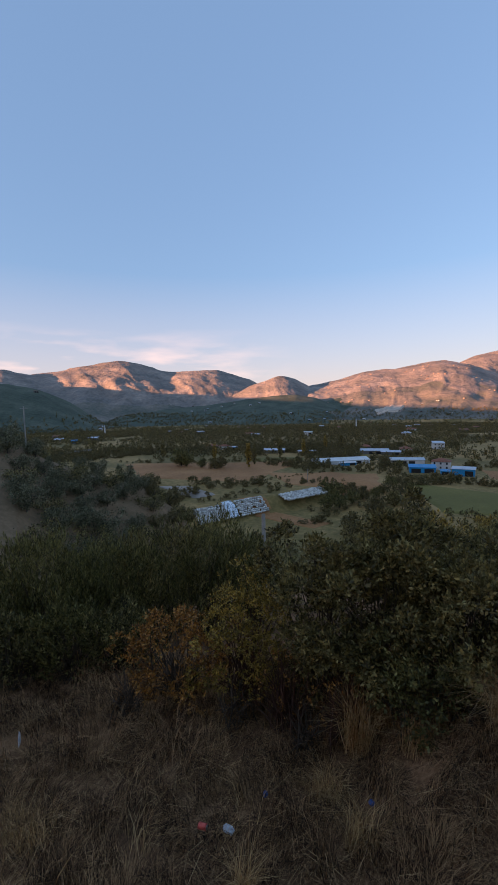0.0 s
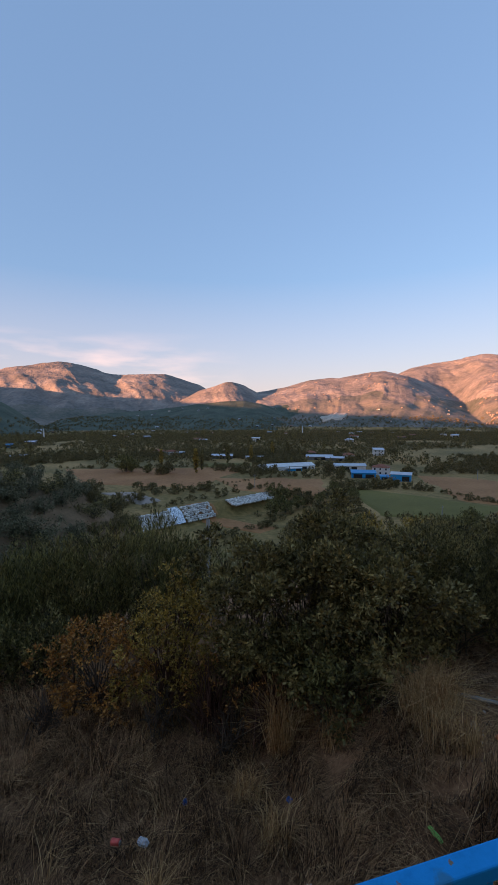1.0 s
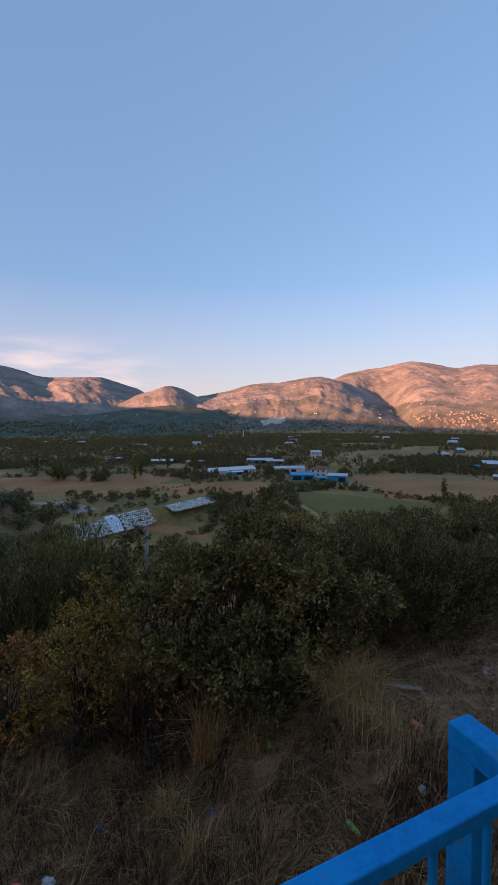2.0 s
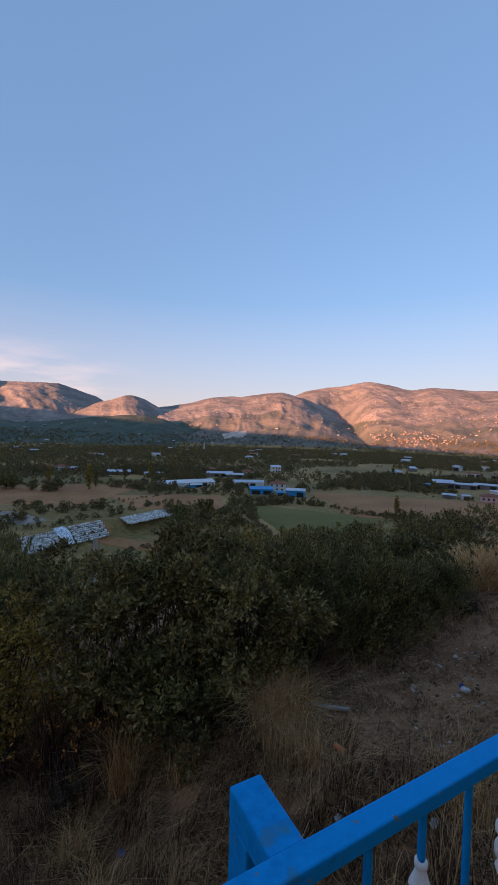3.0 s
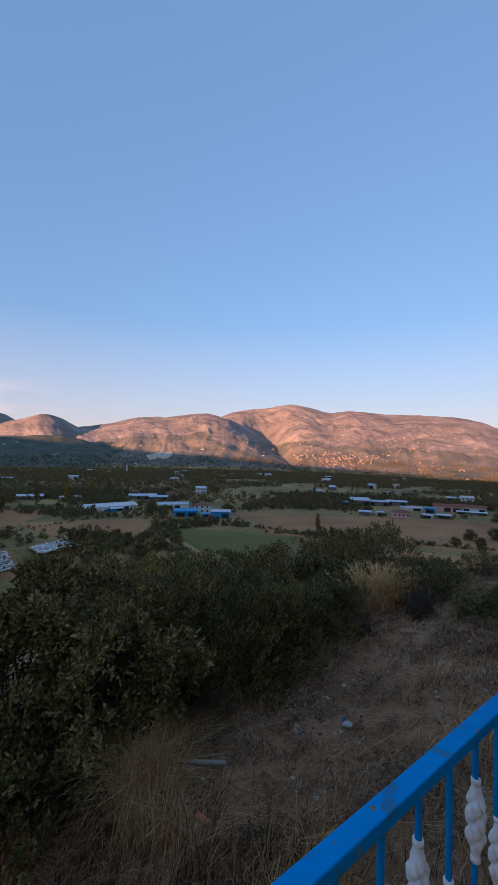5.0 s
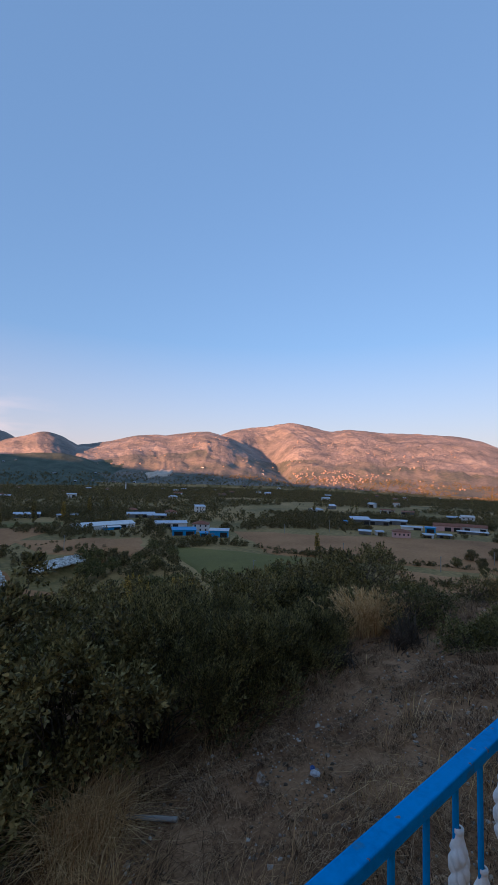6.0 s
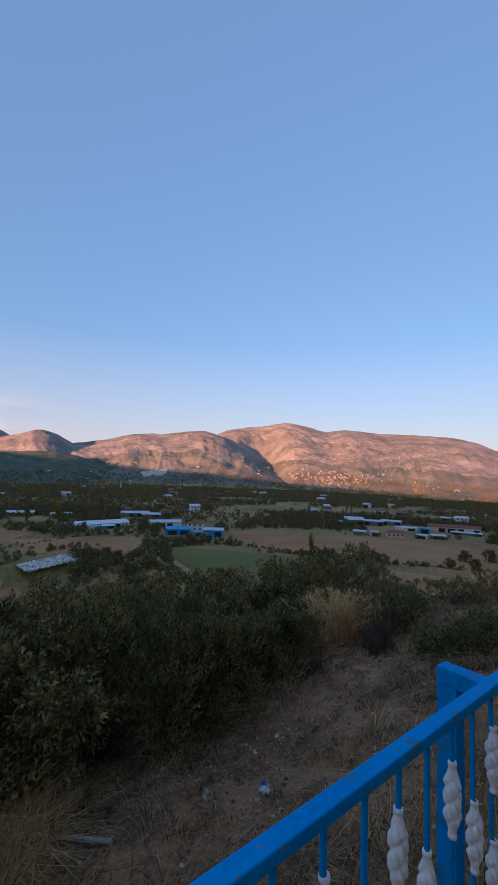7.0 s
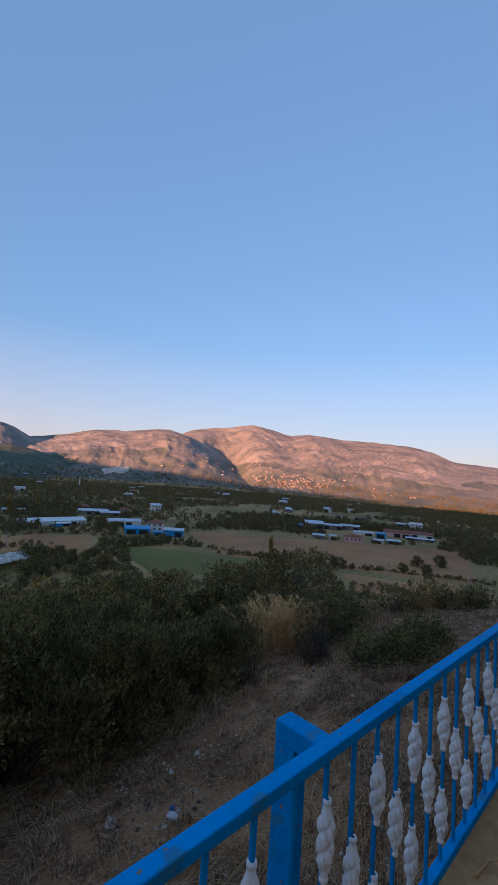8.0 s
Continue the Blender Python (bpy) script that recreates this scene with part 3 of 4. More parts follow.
for i, (x, y, el, r, m) in enumerate([(15.2, 9.6, .175, 2.4, L_GREEN), (13.0, 9.4, .21, 1.7, L_GREEN), (17.4, 9.0, .25, 1.4, L_GREEN), (10.6, 8.6, .275, 1.2, L_GREY), (9.2, 9.0, .255, 1.4, L_GREEN), (11.9, 7.4, .29, 1.0, L_GREY), (7.2, 9.6, .265, 1.5, L_GREEN), (5.2, 10.6, .27, 1.6, L_GREEN), (19.0, 7.0, .262, 1.2, L_DARK), (8.0, 13.0, .27, 1.9, L_YELLOW), (5.5, 14.5, .275, 1.9, L_GREEN), (10.5, 12.5, .255, 1.7, L_DARK)]):
    d = math.hypot(x - 1.6, y + 0.6)
    shrub(B, x, y, 1.75 - el * d, r, r * 0.9, m, 7000, 0.1, 0.045, seed=70 + i, clumps=110, upright=0.4)
S = "small rounded green shrub on bare dirt"
for i, (x, y, top, r, m) in enumerate([(10.95, 5.1, -0.95, 0.75, L_DARK), (11.7, 4.9, -1.1, 0.6, L_DARK), (10.7, 2.95, -1.1, 0.5, L_DARK), (10.1, 3.4, -1.25, 0.38, L_DARK), (11.5, 2.9, -1.05, 0.45, L_DARK), (14.0, 4.7, -1.2, 0.6, L_GREEN), (15.0, 4.0, -1.05, 0.55, L_GREEN), (15.7, 3.2, -1.0, 0.5, L_DARK)]):
    shrub(S, x, y, top, r, r, m, 3600, 0.055, 0.026, seed=90 + i, clumps=70, spread=0.1)
shrub("bare grey twiggy bush beside dry reeds", 10.0, 4.6, -1.2, 0.55, 0.45, L_GREY, 150, 0.03, 0.015, seed=99, clumps=130, spread=0.08)
for i, (x, y, top, r) in enumerate([(-1.0, 7.3, -3.3, 0.6), (0.2, 6.3, -3.3, 0.5), (-3.2, 7.9, -3.4, 0.6), (2.8, 5.1, -2.3, 0.4), (8.6, 5.2, -1.7, 0.4)]):
    shrub("leafless tangle of grey twigs in dry grass", x, y, top, r, r, M_STRAW, 60, 0.04, 0.012, seed=110 + i, clumps=60, spread=0.1)


# ---- grass ----
def blades(P, hgt, lean, width, rng, flow=0.0):
    """Bent tapering blades from P; hgt, lean per blade: verts and quads. flow: how far neighbours lean alike."""
    n = len(P)
    a = rng.uniform(0, 2 * math.pi, n)
    if flow:
        a = a * (1 - flow) + flow * 4 * math.pi * vnoise(P[:, 0] * 1.1 + 40, P[:, 1] * 1.1, 23)
    out = np.stack([np.cos(a), np.sin(a), np.zeros(n)], -1)
    side = np.stack([-np.sin(a), np.cos(a), np.zeros(n)], -1) * width[:, None] * 0.5
    up = np.array([0, 0, 1.0])
    m = P + up * (hgt * 0.62)[:, None] + out * (lean * hgt * 0.3)[:, None]
    t = P + up * (hgt * np.clip(1 - 0.3 * lean, 0.25, 1))[:, None] + out * (lean * hgt)[:, None]
    V = np.stack([P - side, P + side, m + side * 0.7, m - side * 0.7, t + side * 0.15, t - side * 0.15], 1).reshape(-1, 3)
    o = np.arange(n)[:, None] * 6
    return V, np.concatenate([o + [0, 1, 2, 3], o + [3, 2, 4, 5]])


def lawn(label, mat, count, xr, yr, hr, seed, keep, lean=(0.3, 1.4), width=(0.004, 0.009)):
    rng = np.random.default_rng(seed)
    X, Y = rng.uniform(*xr, count), rng.uniform(*yr, count)
    clump = vnoise(X * 4.5, Y * 4.5, seed + 1)
    dens = 0.55 * fbm(X * 0.8 + 7, Y * 0.8, 3, seed) + 0.45 * clump
    ok = dens > keep(X, Y)
    X, Y, clump = X[ok], Y[ok], clump[ok]
    P = np.stack([X, Y, height(X, Y) - 0.02], -1)
    hgt = rng.uniform(*hr, len(X)) * (0.12 + 1.6 * clump ** 2) * (0.6 + 0.8 * vnoise(X * 0.7, Y * 0.7, seed + 9))
    V, F = blades(P, hgt, rng.uniform(*lean, len(X)), rng.uniform(*width, len(X)), rng, 0.45)
    tagged(new("grass", mesh("grass", V, F, mat)), label, "grass", kind="stuff")


lawn("dense dry brown grass on the bank", M_STRAW, 190000, (-9, 4.2), (0.3, 9.6), (0.14, 0.55), 5, lambda x, y: 0.42 + 0.2 * sstep(2.0, 3.8, x))
lawn("matted low dry stalks", M_STRAW, 60000, (-9, 3.6), (0.3, 9.0), (0.1, 0.3), 6, lambda x, y: 0.35, lean=(0.9, 2.0))
lawn("thin dry weeds on bare dirt", M_STRAW, 42000, (3.0, 17), (0.3, 7.0), (0.06, 0.24), 7, lambda x, y: 0.5 - 0.1 * sstep(4.2, 6.0, y), lean=(0.3, 1.8), width=(0.004, 0.009))
lawn("low tangled dead weeds over bare dirt", M_DEAD, 190000, (2.6, 15), (0.3, 7.2), (0.05, 0.18), 9, lambda x, y: 0.4, lean=(0.6, 2.2), width=(0.003, 0.008))
lawn("sparse dead pale grass stalks", M_STRAWP, 26000, (-9, 15), (0.3, 8.5), (0.2, 0.5), 8, lambda x, y: 0.57 + 0.17 * sstep(2.0, 3.6, x), lean=(0.3, 1.8), width=(0.004, 0.008))


def tuft(label, x, y, h, r, count, mat, seed, lean=(0.1, 0.7), width=(0.006, 0.012), name="grass_tuft"):
    rng = np.random.default_rng(seed)
    a, q = rng.uniform(0, 2 * math.pi, count), r * np.sqrt(rng.uniform(0, 1, count))
    P = np.stack([q * np.cos(a), q * np.sin(a), np.zeros(count) - 0.03], -1)
    V, F = blades(P, h * rng.uniform(0.5, 1.1, count), rng.uniform(*lean, count), rng.uniform(*width, count), rng)
    ob = new(name, mesh(name, V, F, mat))
    ob.matrix_world = pose(x, y, h1(x, y))
    tagged(ob, label, "grass tuft")


tuft("tall pale straw grass tuft with arching blades", 0.95, 5.75, 1.3, 0.22, 240, M_REED, 1, lean=(0.05, 0.85), width=(0.006, 0.012))
tuft("drooping tan dry grass clump beside shrubs", 3.1, 4.7, 0.9, 0.42, 650, M_STRAWP, 2, lean=(0.5, 1.3), width=(0.005, 0.01))
tuft("drooping pale dry grass clump beside shrubs", 2.95, 4.55, 0.95, 0.38, 380, M_REED, 3, lean=(0.5, 1.3), width=(0.005, 0.009))
tuft("dry tan grass tuft at the dirt edge", 14.5, 4.2, 0.65, 0.4, 300, M_STRAWP, 6)
tuft("dry tan grass tuft at the dirt edge", 15.6, 3.6, 0.65, 0.35, 260, M_STRAWP, 7)

def reeds(label, x, y, h, r, count, seed):
    """Arching dry stalks with feathery drooping heads."""
    rng = np.random.default_rng(seed)
    a, q = rng.uniform(0, 2 * math.pi, count), r * np.sqrt(rng.uniform(0, 1, count))
    P = np.stack([q * np.cos(a), q * np.sin(a), np.zeros(count) - 0.05], -1)
    hgt, lean, turn = h * rng.uniform(0.45, 1.1, count), rng.uniform(0.1, 0.75, count), rng.uniform(0, 2 * math.pi, count)
    out = np.stack([np.cos(turn), np.sin(turn), np.zeros(count)], -1) * 0.6 + P / r * 0.6 * [1, 1, 0]
    tip = P + out * (lean * hgt)[:, None] + np.array([0, 0, 1.0]) * (hgt * (1 - 0.3 * lean))[:, None]
    stalks = blades(P, hgt, lean, rng.uniform(0.008, 0.016, count), rng)
    per = 12
    f = np.tile(np.linspace(-0.5, 1, per), count)
    C = np.repeat(tip, per, 0) - np.array([0, 0, 1.0]) * (0.16 * np.clip(-f, -1, 1) + 0.1 * f ** 2)[:, None] + np.repeat(out, per, 0) * (0.1 * f)[:, None]
    D = unit(np.repeat(out, per, 0) * 0.7 + rng.normal(size=(count * per, 3)) * 0.3 + [0, 0, 0.55])
    ob = new("reed_clump", mesh("reed_clump", *merge([stalks, leaves(C, D, 0.14, 0.017, rng)]), M_REED))
    ob.matrix_world = pose(x, y, h1(x, y))
    tagged(ob, label, "reeds")


reeds("golden dry reeds with arching feathery heads", 10.4, 6.0, 1.0, 0.5, 300, 4)
reeds("lower golden dry reeds on the slope edge", 11.0, 5.9, 0.85, 0.4, 160, 5)
reeds("golden dry reeds at the far dirt edge", 16.2, 4.6, 0.8, 0.4, 120, 6)
for i in range(64):
    q = np.random.default_rng(300 + i)
    x, y = q.uniform(-7, 3.5), q.uniform(1.5, 8.0)
    tuft("brown dry grass tuft on the bank", x, y, q.uniform(0.3, 0.7), q.uniform(0.12, 0.32), 170, (M_STRAW, M_STRAWP)[i % 4 == 0], 400 + i, lean=(0.2, 1.1), width=(0.004, 0.008))


# ---- olive grove on the spur ----
def crown_arrays(seed, r, h, clumps, per, length, width, low=0.3):
    """Tree crown out of leafy clumps with gaps, standing on the ground at z = 0."""
    rng = np.random.default_rng(seed)
    d = unit(rng.normal(size=(clumps, 3)))
    rad = rng.uniform(0.3, 1, (clumps, 1)) ** 0.5 * (0.75 + 0.5 * vnoise(d[:, 0] * 2 + seed, d[:, 1] * 2 + d[:, 2], seed))[:, None]
    C = d * rad * [r, r, h * (1 - low) / 2] + [0, 0, h * (1 + low) / 2]
    k = rng.integers(0, clumps, clumps * per)
    P = C[k] + rng.normal(size=(len(k), 3)) * r * 0.16
    D = unit(rng.normal(size=(len(k), 3)) + (P - [0, 0, h * 0.5]) * 0.4 / r)
    return leaves(P, D, length, width, rng), C


def tree_meshes(seed, r, h, clumps, per, length, width, mat, low=0.3):
    (lv, lf), C = crown_arrays(seed, r, h, clumps, per, length, width, low)
    rng = np.random.default_rng(seed + 1)
    pieces = [tube([(0, 0, -0.3), (rng.normal() * 0.1, rng.normal() * 0.1, h * low * 0.7), (rng.normal() * 0.2, rng.normal() * 0.2, h * 0.6)], np.array([0.07, 0.055, 0.03]) * h * 0.5, 6)]
    for c in C[:: max(1, clumps // 7)]:
        pieces.append(tube([(0, 0, h * low * 0.6), c * 0.5 + np.array([0, 0, h * 0.22]), c], np.array([0.03, 0.02, 0.008]) * h * 0.5, 4))
    return mesh("crown", lv, lf, mat), mesh("trunk", *merge(pieces), M_BARK, True)


def tree_thing(name, label, meshes, x, y, scale, rz, group=""):
    base = empty(name, x, y, h1(x, y), rz)
    base.scale = (scale, scale, scale)
    part("crown", meshes[0], base)
    part("trunk", meshes[1], base)
    return tagged(base, label, "tree", group)


OLIVES = [tree_meshes(500 + i, 2.0 + 0.25 * (i % 3), 3.6, 26, 80, 0.27, 0.17, (L_OLIVE, L_OLIVE, L_GREY, L_VALLEY)[i], 0.15) for i in range(4)]
rng = np.random.default_rng(77)
for ring in range(12):
    rr = 62 + ring * 5.8
    a = -27.0
    while a < 3.5:
        a += math.degrees(5.6 / rr) * rng.uniform(0.8, 1.35)
        dense = a > -10 + (rr - 100) * 0.1
        if rng.uniform() < (0.06 if dense else 0.14):
            continue
        r2 = rr + rng.uniform(-1.2, 1.2)
        x, y = OX + r2 * math.sin(radians(a)), OY + r2 * math.cos(radians(a))
        k = (2 + int(rng.integers(0, 2))) if dense and rng.uniform() < 0.75 else int(rng.integers(0, 3))
        tree_thing("olive_tree", "grey-green olive tree on the bare spur", OLIVES[k], x, y, rng.uniform(1.0, 1.5), rng.uniform(0, 360), "olive grove")

# ---- poplars and single trees in the valley ----
POP = [tree_meshes(520 + i, 1.5, 15.0, 60, 26, 0.8, 0.5, L_GREEN if i else L_YELLOW, 0.06) for i in range(2)]
RND = [tree_meshes(530 + i, 3.4, 6.5, 34, 36, 0.7, 0.45, (L_VALLEY, L_DARK, L_GREEN)[i], 0.1) for i in range(3)]
for x, y, k, sc in [(37, 293, 0, 1.2), (43, 306, 1, 1.0), (14, 330, 0, 1.0), (170, 150, 0, 0.75), (95, 356, 0, 1.0), (100, 372, 1, 0.9), (70, 340, 1, 1.1), (-30, 372, 1, 1.0), (128, 395, 0, 1.0), (150, 410, 1, 1.1)]:
    tree_thing("poplar", "slender tall poplar at the field edge", POP[k], x, y, sc, x * 7, "poplars")
for x, y, k, sc in [(-12, 311, 1, 1.9), (-8, 309, 1, 1.5), (12, 290, 0, 1.2), (17, 296, 0, 1.3), (3, 300, 1, 1.0), (126, 262, 0, 1.3), (133, 256, 1, 0.9), (66, 205, 1, 1.1), (72, 204, 1, 1.2), (78, 200, 0, 1.0), (74, 163, 0, 1.2), (84, 166, 2, 1.0), (83, 183, 1, 0.8), (268, 188, 0, 0.9), (195, 76, 1, 0.6), (212, 84, 0, 0.8), (228, 96, 0, 0.9), (204, 92, 1, 0.7), (118, 124, 1, 1.0), (110, 118, 1, 1.1), (240, 88, 0, 1.0), (64, 141, 2, 1.4), (57, 145, 0, 1.3), (71, 139, 1, 1.3), (78, 137, 1, 1.1), (60, 184, 1, 1.2), (66, 185, 1, 1.1), (73, 186, 1, 1.0), (79, 188, 0, 1.0), (98, 197, 1, 0.9), (100, 180, 1, 0.8)]:
    tree_thing("tree", "round dark green tree beside the fields", RND[k], x, y, sc, x * 13)


# ---- woods, hedges and orchards that nobody could count ----
def wood(label, spots, variants, mat, name="woodland"):
    """Many small trees in one mesh: rows of x, y, scale."""
    V, F, o = [], [], 0
    rng = np.random.default_rng(len(spots))
    Z = height(spots[:, 0], spots[:, 1])
    for i, (x, y, sc) in enumerate(spots):
        v, f = variants[i % len(variants)]
        a = rng.uniform(0, 6.28)
        c, q = math.cos(a) * sc, math.sin(a) * sc
        V.append(np.stack([v[:, 0] * c - v[:, 1] * q + x, v[:, 0] * q + v[:, 1] * c + y, v[:, 2] * sc * rng.uniform(0.8, 1.3) + Z[i] - 0.2], -1))
        F.append(f + o)
        o += len(v)
    tagged(new(name, mesh(name, np.concatenate(V), np.concatenate(F), mat)), label, "trees", kind="stuff")


FAR_V = [crown_arrays(600 + i, 2.2, 4.0, 10, 3, 1.6, 1.2, 0.0)[0] for i in range(6)]
MID_V = [crown_arrays(610 + i, 2.2, 4.2, 16, 12, 0.8, 0.55, 0.0)[0] for i in range(6)]
TALL_V = [crown_arrays(620 + i, 1.3, 13.0, 16, 5, 1.6, 1.0, 0.05)[0] for i in range(3)]
OPEN = [(-10, 300, 62), (30, 265, 38), (80, 225, 36), (122, 158, 40), (205, 185, 52), (255, 150, 50), (188, 80, 36), (66, 336, 26), (150, 232, 24), (320, 190, 34), (340, 150, 30), (110, 292, 24), (286, 160, 30), (160, 345, 22), (225, 120, 30), (-15, 222, 16), (20, 190, 26)]


def clear(X, Y):
    ok = np.ones(len(X), bool)
    for x, y, r in OPEN:
        ok &= np.hypot(X - x, Y - y) > r
    return ok


def scatter(count, r0, r1, seed, cut, azr=(-32, 82), power=0.5):
    rng = np.random.default_rng(seed)
    r = r0 + (r1 - r0) * rng.uniform(0, 1, count) ** (1 / (1 + power))
    a = np.radians(rng.uniform(*azr, count))
    X, Y = OX + r * np.sin(a), OY + r * np.cos(a)
    ok = clear(X, Y) & (fbm(X * 0.009, Y * 0.013, 3, seed) > cut) & (height(X, Y) < -10)
    return np.stack([X, Y, rng.uniform(0.5, 1.25, count)], -1)[ok]


wood("dark orchard trees and hedges across the valley", scatter(32000, 330, 1300, 31, 0.33), FAR_V, L_VALLEY)
wood("far dark woodland at the foot of the mountains", scatter(15000, 1100, 2500, 32, 0.36) * [1, 1, 1.6], FAR_V, L_VALLEY)
wood("scattered bushes between the fields", scatter(7500, 180, 460, 33, 0.4), MID_V, L_VALLEY, "bushes")
wood("tall poplars scattered through the valley", scatter(700, 330, 1500, 34, 0.46), TALL_V, L_GREEN, "poplars")


def hedge(label, points, step, width, sc, seed, mat=None):
    rng = np.random.default_rng(seed)
    P = []
    for (x0, y0), (x1, y1) in zip(points, points[1:]):
        n = int(math.hypot(x1 - x0, y1 - y0) / step)
        for i in range(n):
            q = (i + rng.uniform()) / n
            P.append((x0 + (x1 - x0) * q + rng.normal() * width, y0 + (y1 - y0) * q + rng.normal() * width, sc * rng.uniform(0.55, 1.3)))
    wood(label, np.array(P), MID_V, mat or L_VALLEY, "hedge")


hedge("dark hedge between brown and green fields", [(118, 218), (150, 190), (168, 150)], 2.0, 1.0, 0.5, 1)
hedge("dark scrubby hedge along the green field", [(112, 214), (100, 190), (90, 168), (88, 146)], 1.4, 2.5, 0.65, 2)
hedge("long dark hedge between ploughed fields", [(150, 166), (159, 155), (174, 137), (184, 115), (200, 94), (219, 66), (222, 48)], 1.2, 1.0, 0.5, 3)
hedge("bushes along the river bank", [(-26, 205), (-4, 190), (12, 192), (34, 205), (58, 222), (80, 212)], 2.0, 3.0, 0.55, 4)
hedge("hedge behind the ploughed field", [(-60, 345), (0, 332), (60, 322), (112, 300), (140, 256)], 2.6, 3.0, 0.7, 5)
hedge("scrub below the weir", [(-14, 160), (0, 152), (24, 150), (44, 160), (62, 168)], 1.8, 3.5, 0.6, 6)
hedge("low bushes across the brown field", [(20, 226), (60, 246), (96, 262)], 2.4, 1.5, 0.4, 7)
hedge("scrub at the foot of the slope", [(70, 150), (92, 138), (118, 118), (146, 100), (180, 70)], 1.5, 4.0, 0.6, 8)
hedge("scrub on the lower slope", [(30, 128), (60, 122), (90, 110), (120, 92), (150, 70)], 1.6, 6.0, 0.75, 9)
hedge("low scrub on the dry slope below the path", [(18, 10), (24, 12), (34, 15), (46, 17)], 1.6, 2.0, 0.22, 10)

hedge("trees and bushes round the farmyard", [(250, 196), (258, 180), (266, 168), (280, 152), (292, 139), (330, 132), (350, 138)], 4.0, 2.5, 0.55, 12)
hedge("dark trees behind the farmyard", [(285, 250), (312, 240), (335, 222), (356, 196), (372, 168), (384, 140)], 2.5, 3.5, 1.0, 13)
hedge("dark trees behind the sheds", [(110, 318), (140, 300), (165, 296), (178, 270)], 2.5, 3.0, 0.9, 14)

# ---- river, weir and stone banks ----
u = np.array([0.874, 0.486])          # along the weir crest


def along(q, off):
    """A place q metres along the weir crest, off metres upstream."""
    return WEIR_A[0] + u[0] * q + WEIR_N[0] * off, WEIR_A[1] + u[1] * q + WEIR_N[1] * off


def stones(label, spans, seed):
    rng = np.random.default_rng(seed)
    cube = np.array([(x, y, z) for x in (-1, 1) for y in (-1, 1) for z in (-1, 1)], float) * 0.5
    cf = np.array([(0, 1, 3, 2), (4, 6, 7, 5), (0, 4, 5, 1), (2, 3, 7, 6), (0, 2, 6, 4), (1, 5, 7, 3)])
    V, F, o = [], [], 0
    for q0, q1, top, low in spans:
        rows, cols = 9, int((q1 - q0) / 1.0)
        for i in range(rows):
            for j in range(cols + 1):
                if rng.uniform() < 0.06:
                    continue
                q, f = q0 + (q1 - q0) * (j + 0.5 * (i % 2)) / cols + rng.normal() * 0.08, (i + 0.5) / rows
                x, y = along(q, -0.5 - 6.5 * f)
                z = top + (low - top) * f + 0.05 + rng.normal() * 0.06
                c = cube * [rng.uniform(0.75, 1.1), rng.uniform(0.6, 0.85), 0.6] + rng.normal(size=(8, 3)) * 0.06
                R = np.array(Euler((rng.uniform(-0.15, 0.15) + 0.5, rng.uniform(-0.15, 0.15), 0.507 + rng.uniform(-0.2, 0.2))).to_matrix())
                V.append(c @ R.T + [x, y, z])
                F.append(cf + o)
                o += 8
    tagged(new("riprap", mesh("riprap", np.concatenate(V), np.concatenate(F), M_STONE)), label, "stones", kind="stuff")


stones("pale boulders facing the river weir", [(-2, 12.5, -39.6, -44.6), (19.4, 34, -38.9, -44.8)], 1)
stones("pale boulders lining the river bank", [(46, 74, -39.7, -41.8)], 2)


def water():
    n = 18
    q, f = np.meshgrid(np.linspace(13.0, 18.6, n), np.linspace(0, 1, n))
    X, Y = np.zeros_like(q), np.zeros_like(q)
    for i in range(n):
        for j in range(n):
            X[i, j], Y[i, j] = along(q[i, j] + 0.3 * math.sin(7 * f[i, j] + j), 0.8 - 7.2 * f[i, j])
    Z = -39.9 - 5.8 * f ** 1.3 + 0.35 * vnoise(q * 2.2, f * 2, 3) + 0.95
    i, j = np.meshgrid(np.arange(n - 1), np.arange(n - 1), indexing="ij")
    F = np.stack([i * n + j, i * n + j + 1, (i + 1) * n + j + 1, (i + 1) * n + j], -1).reshape(-1, 4)
    tagged(new("waterfall", mesh("waterfall", np.stack([X, Y, Z], -1).reshape(-1, 3), F, M_FOAM, True)), "white water spilling over the stone weir", "waterfall", kind="structure")


water()
field("still brown river water behind the weir", [(-24, 236), (-6, 230), (8, 198), (-4, 192)], M_WATER, 12, 0.3)

# ---- buildings ----
M_WALLW = material("white_plaster", [(0.5, 0.48, 0.45), (0.66, 0.64, 0.6)], 0.4, bump=0.2, bump_scale=4)
M_WALLT = material("tan_walls", [(0.24, 0.175, 0.135), (0.36, 0.27, 0.21)], 0.02, bump=0.0, island=0.4)
M_WALLP = material("pink_plaster", [(0.5, 0.3, 0.27), (0.62, 0.4, 0.36)], 0.4, bump=0.2, bump_scale=4)
M_WALLG = material("grey_block", [(0.1105, 0.104, 0.0975), (0.182, 0.1755, 0.1625)], 0.4, bump=0.3, bump_scale=4)
M_TILE = material("red_roof_tiles", [(0.2, 0.075, 0.045), (0.32, 0.13, 0.08)], 0.5, bump=0.4, bump_scale=3)
M_TIN = material("pale_tin_roof", [(0.38, 0.42, 0.46), (0.58, 0.62, 0.66)], 0.3, rough=0.5, bump=0.2, bump_scale=3)
M_TINB = material("blue_tin", [(0.0, 0.2, 0.42), (0.0, 0.28, 0.58)], 0.3, rough=0.5, bump=0.2, bump_scale=3)
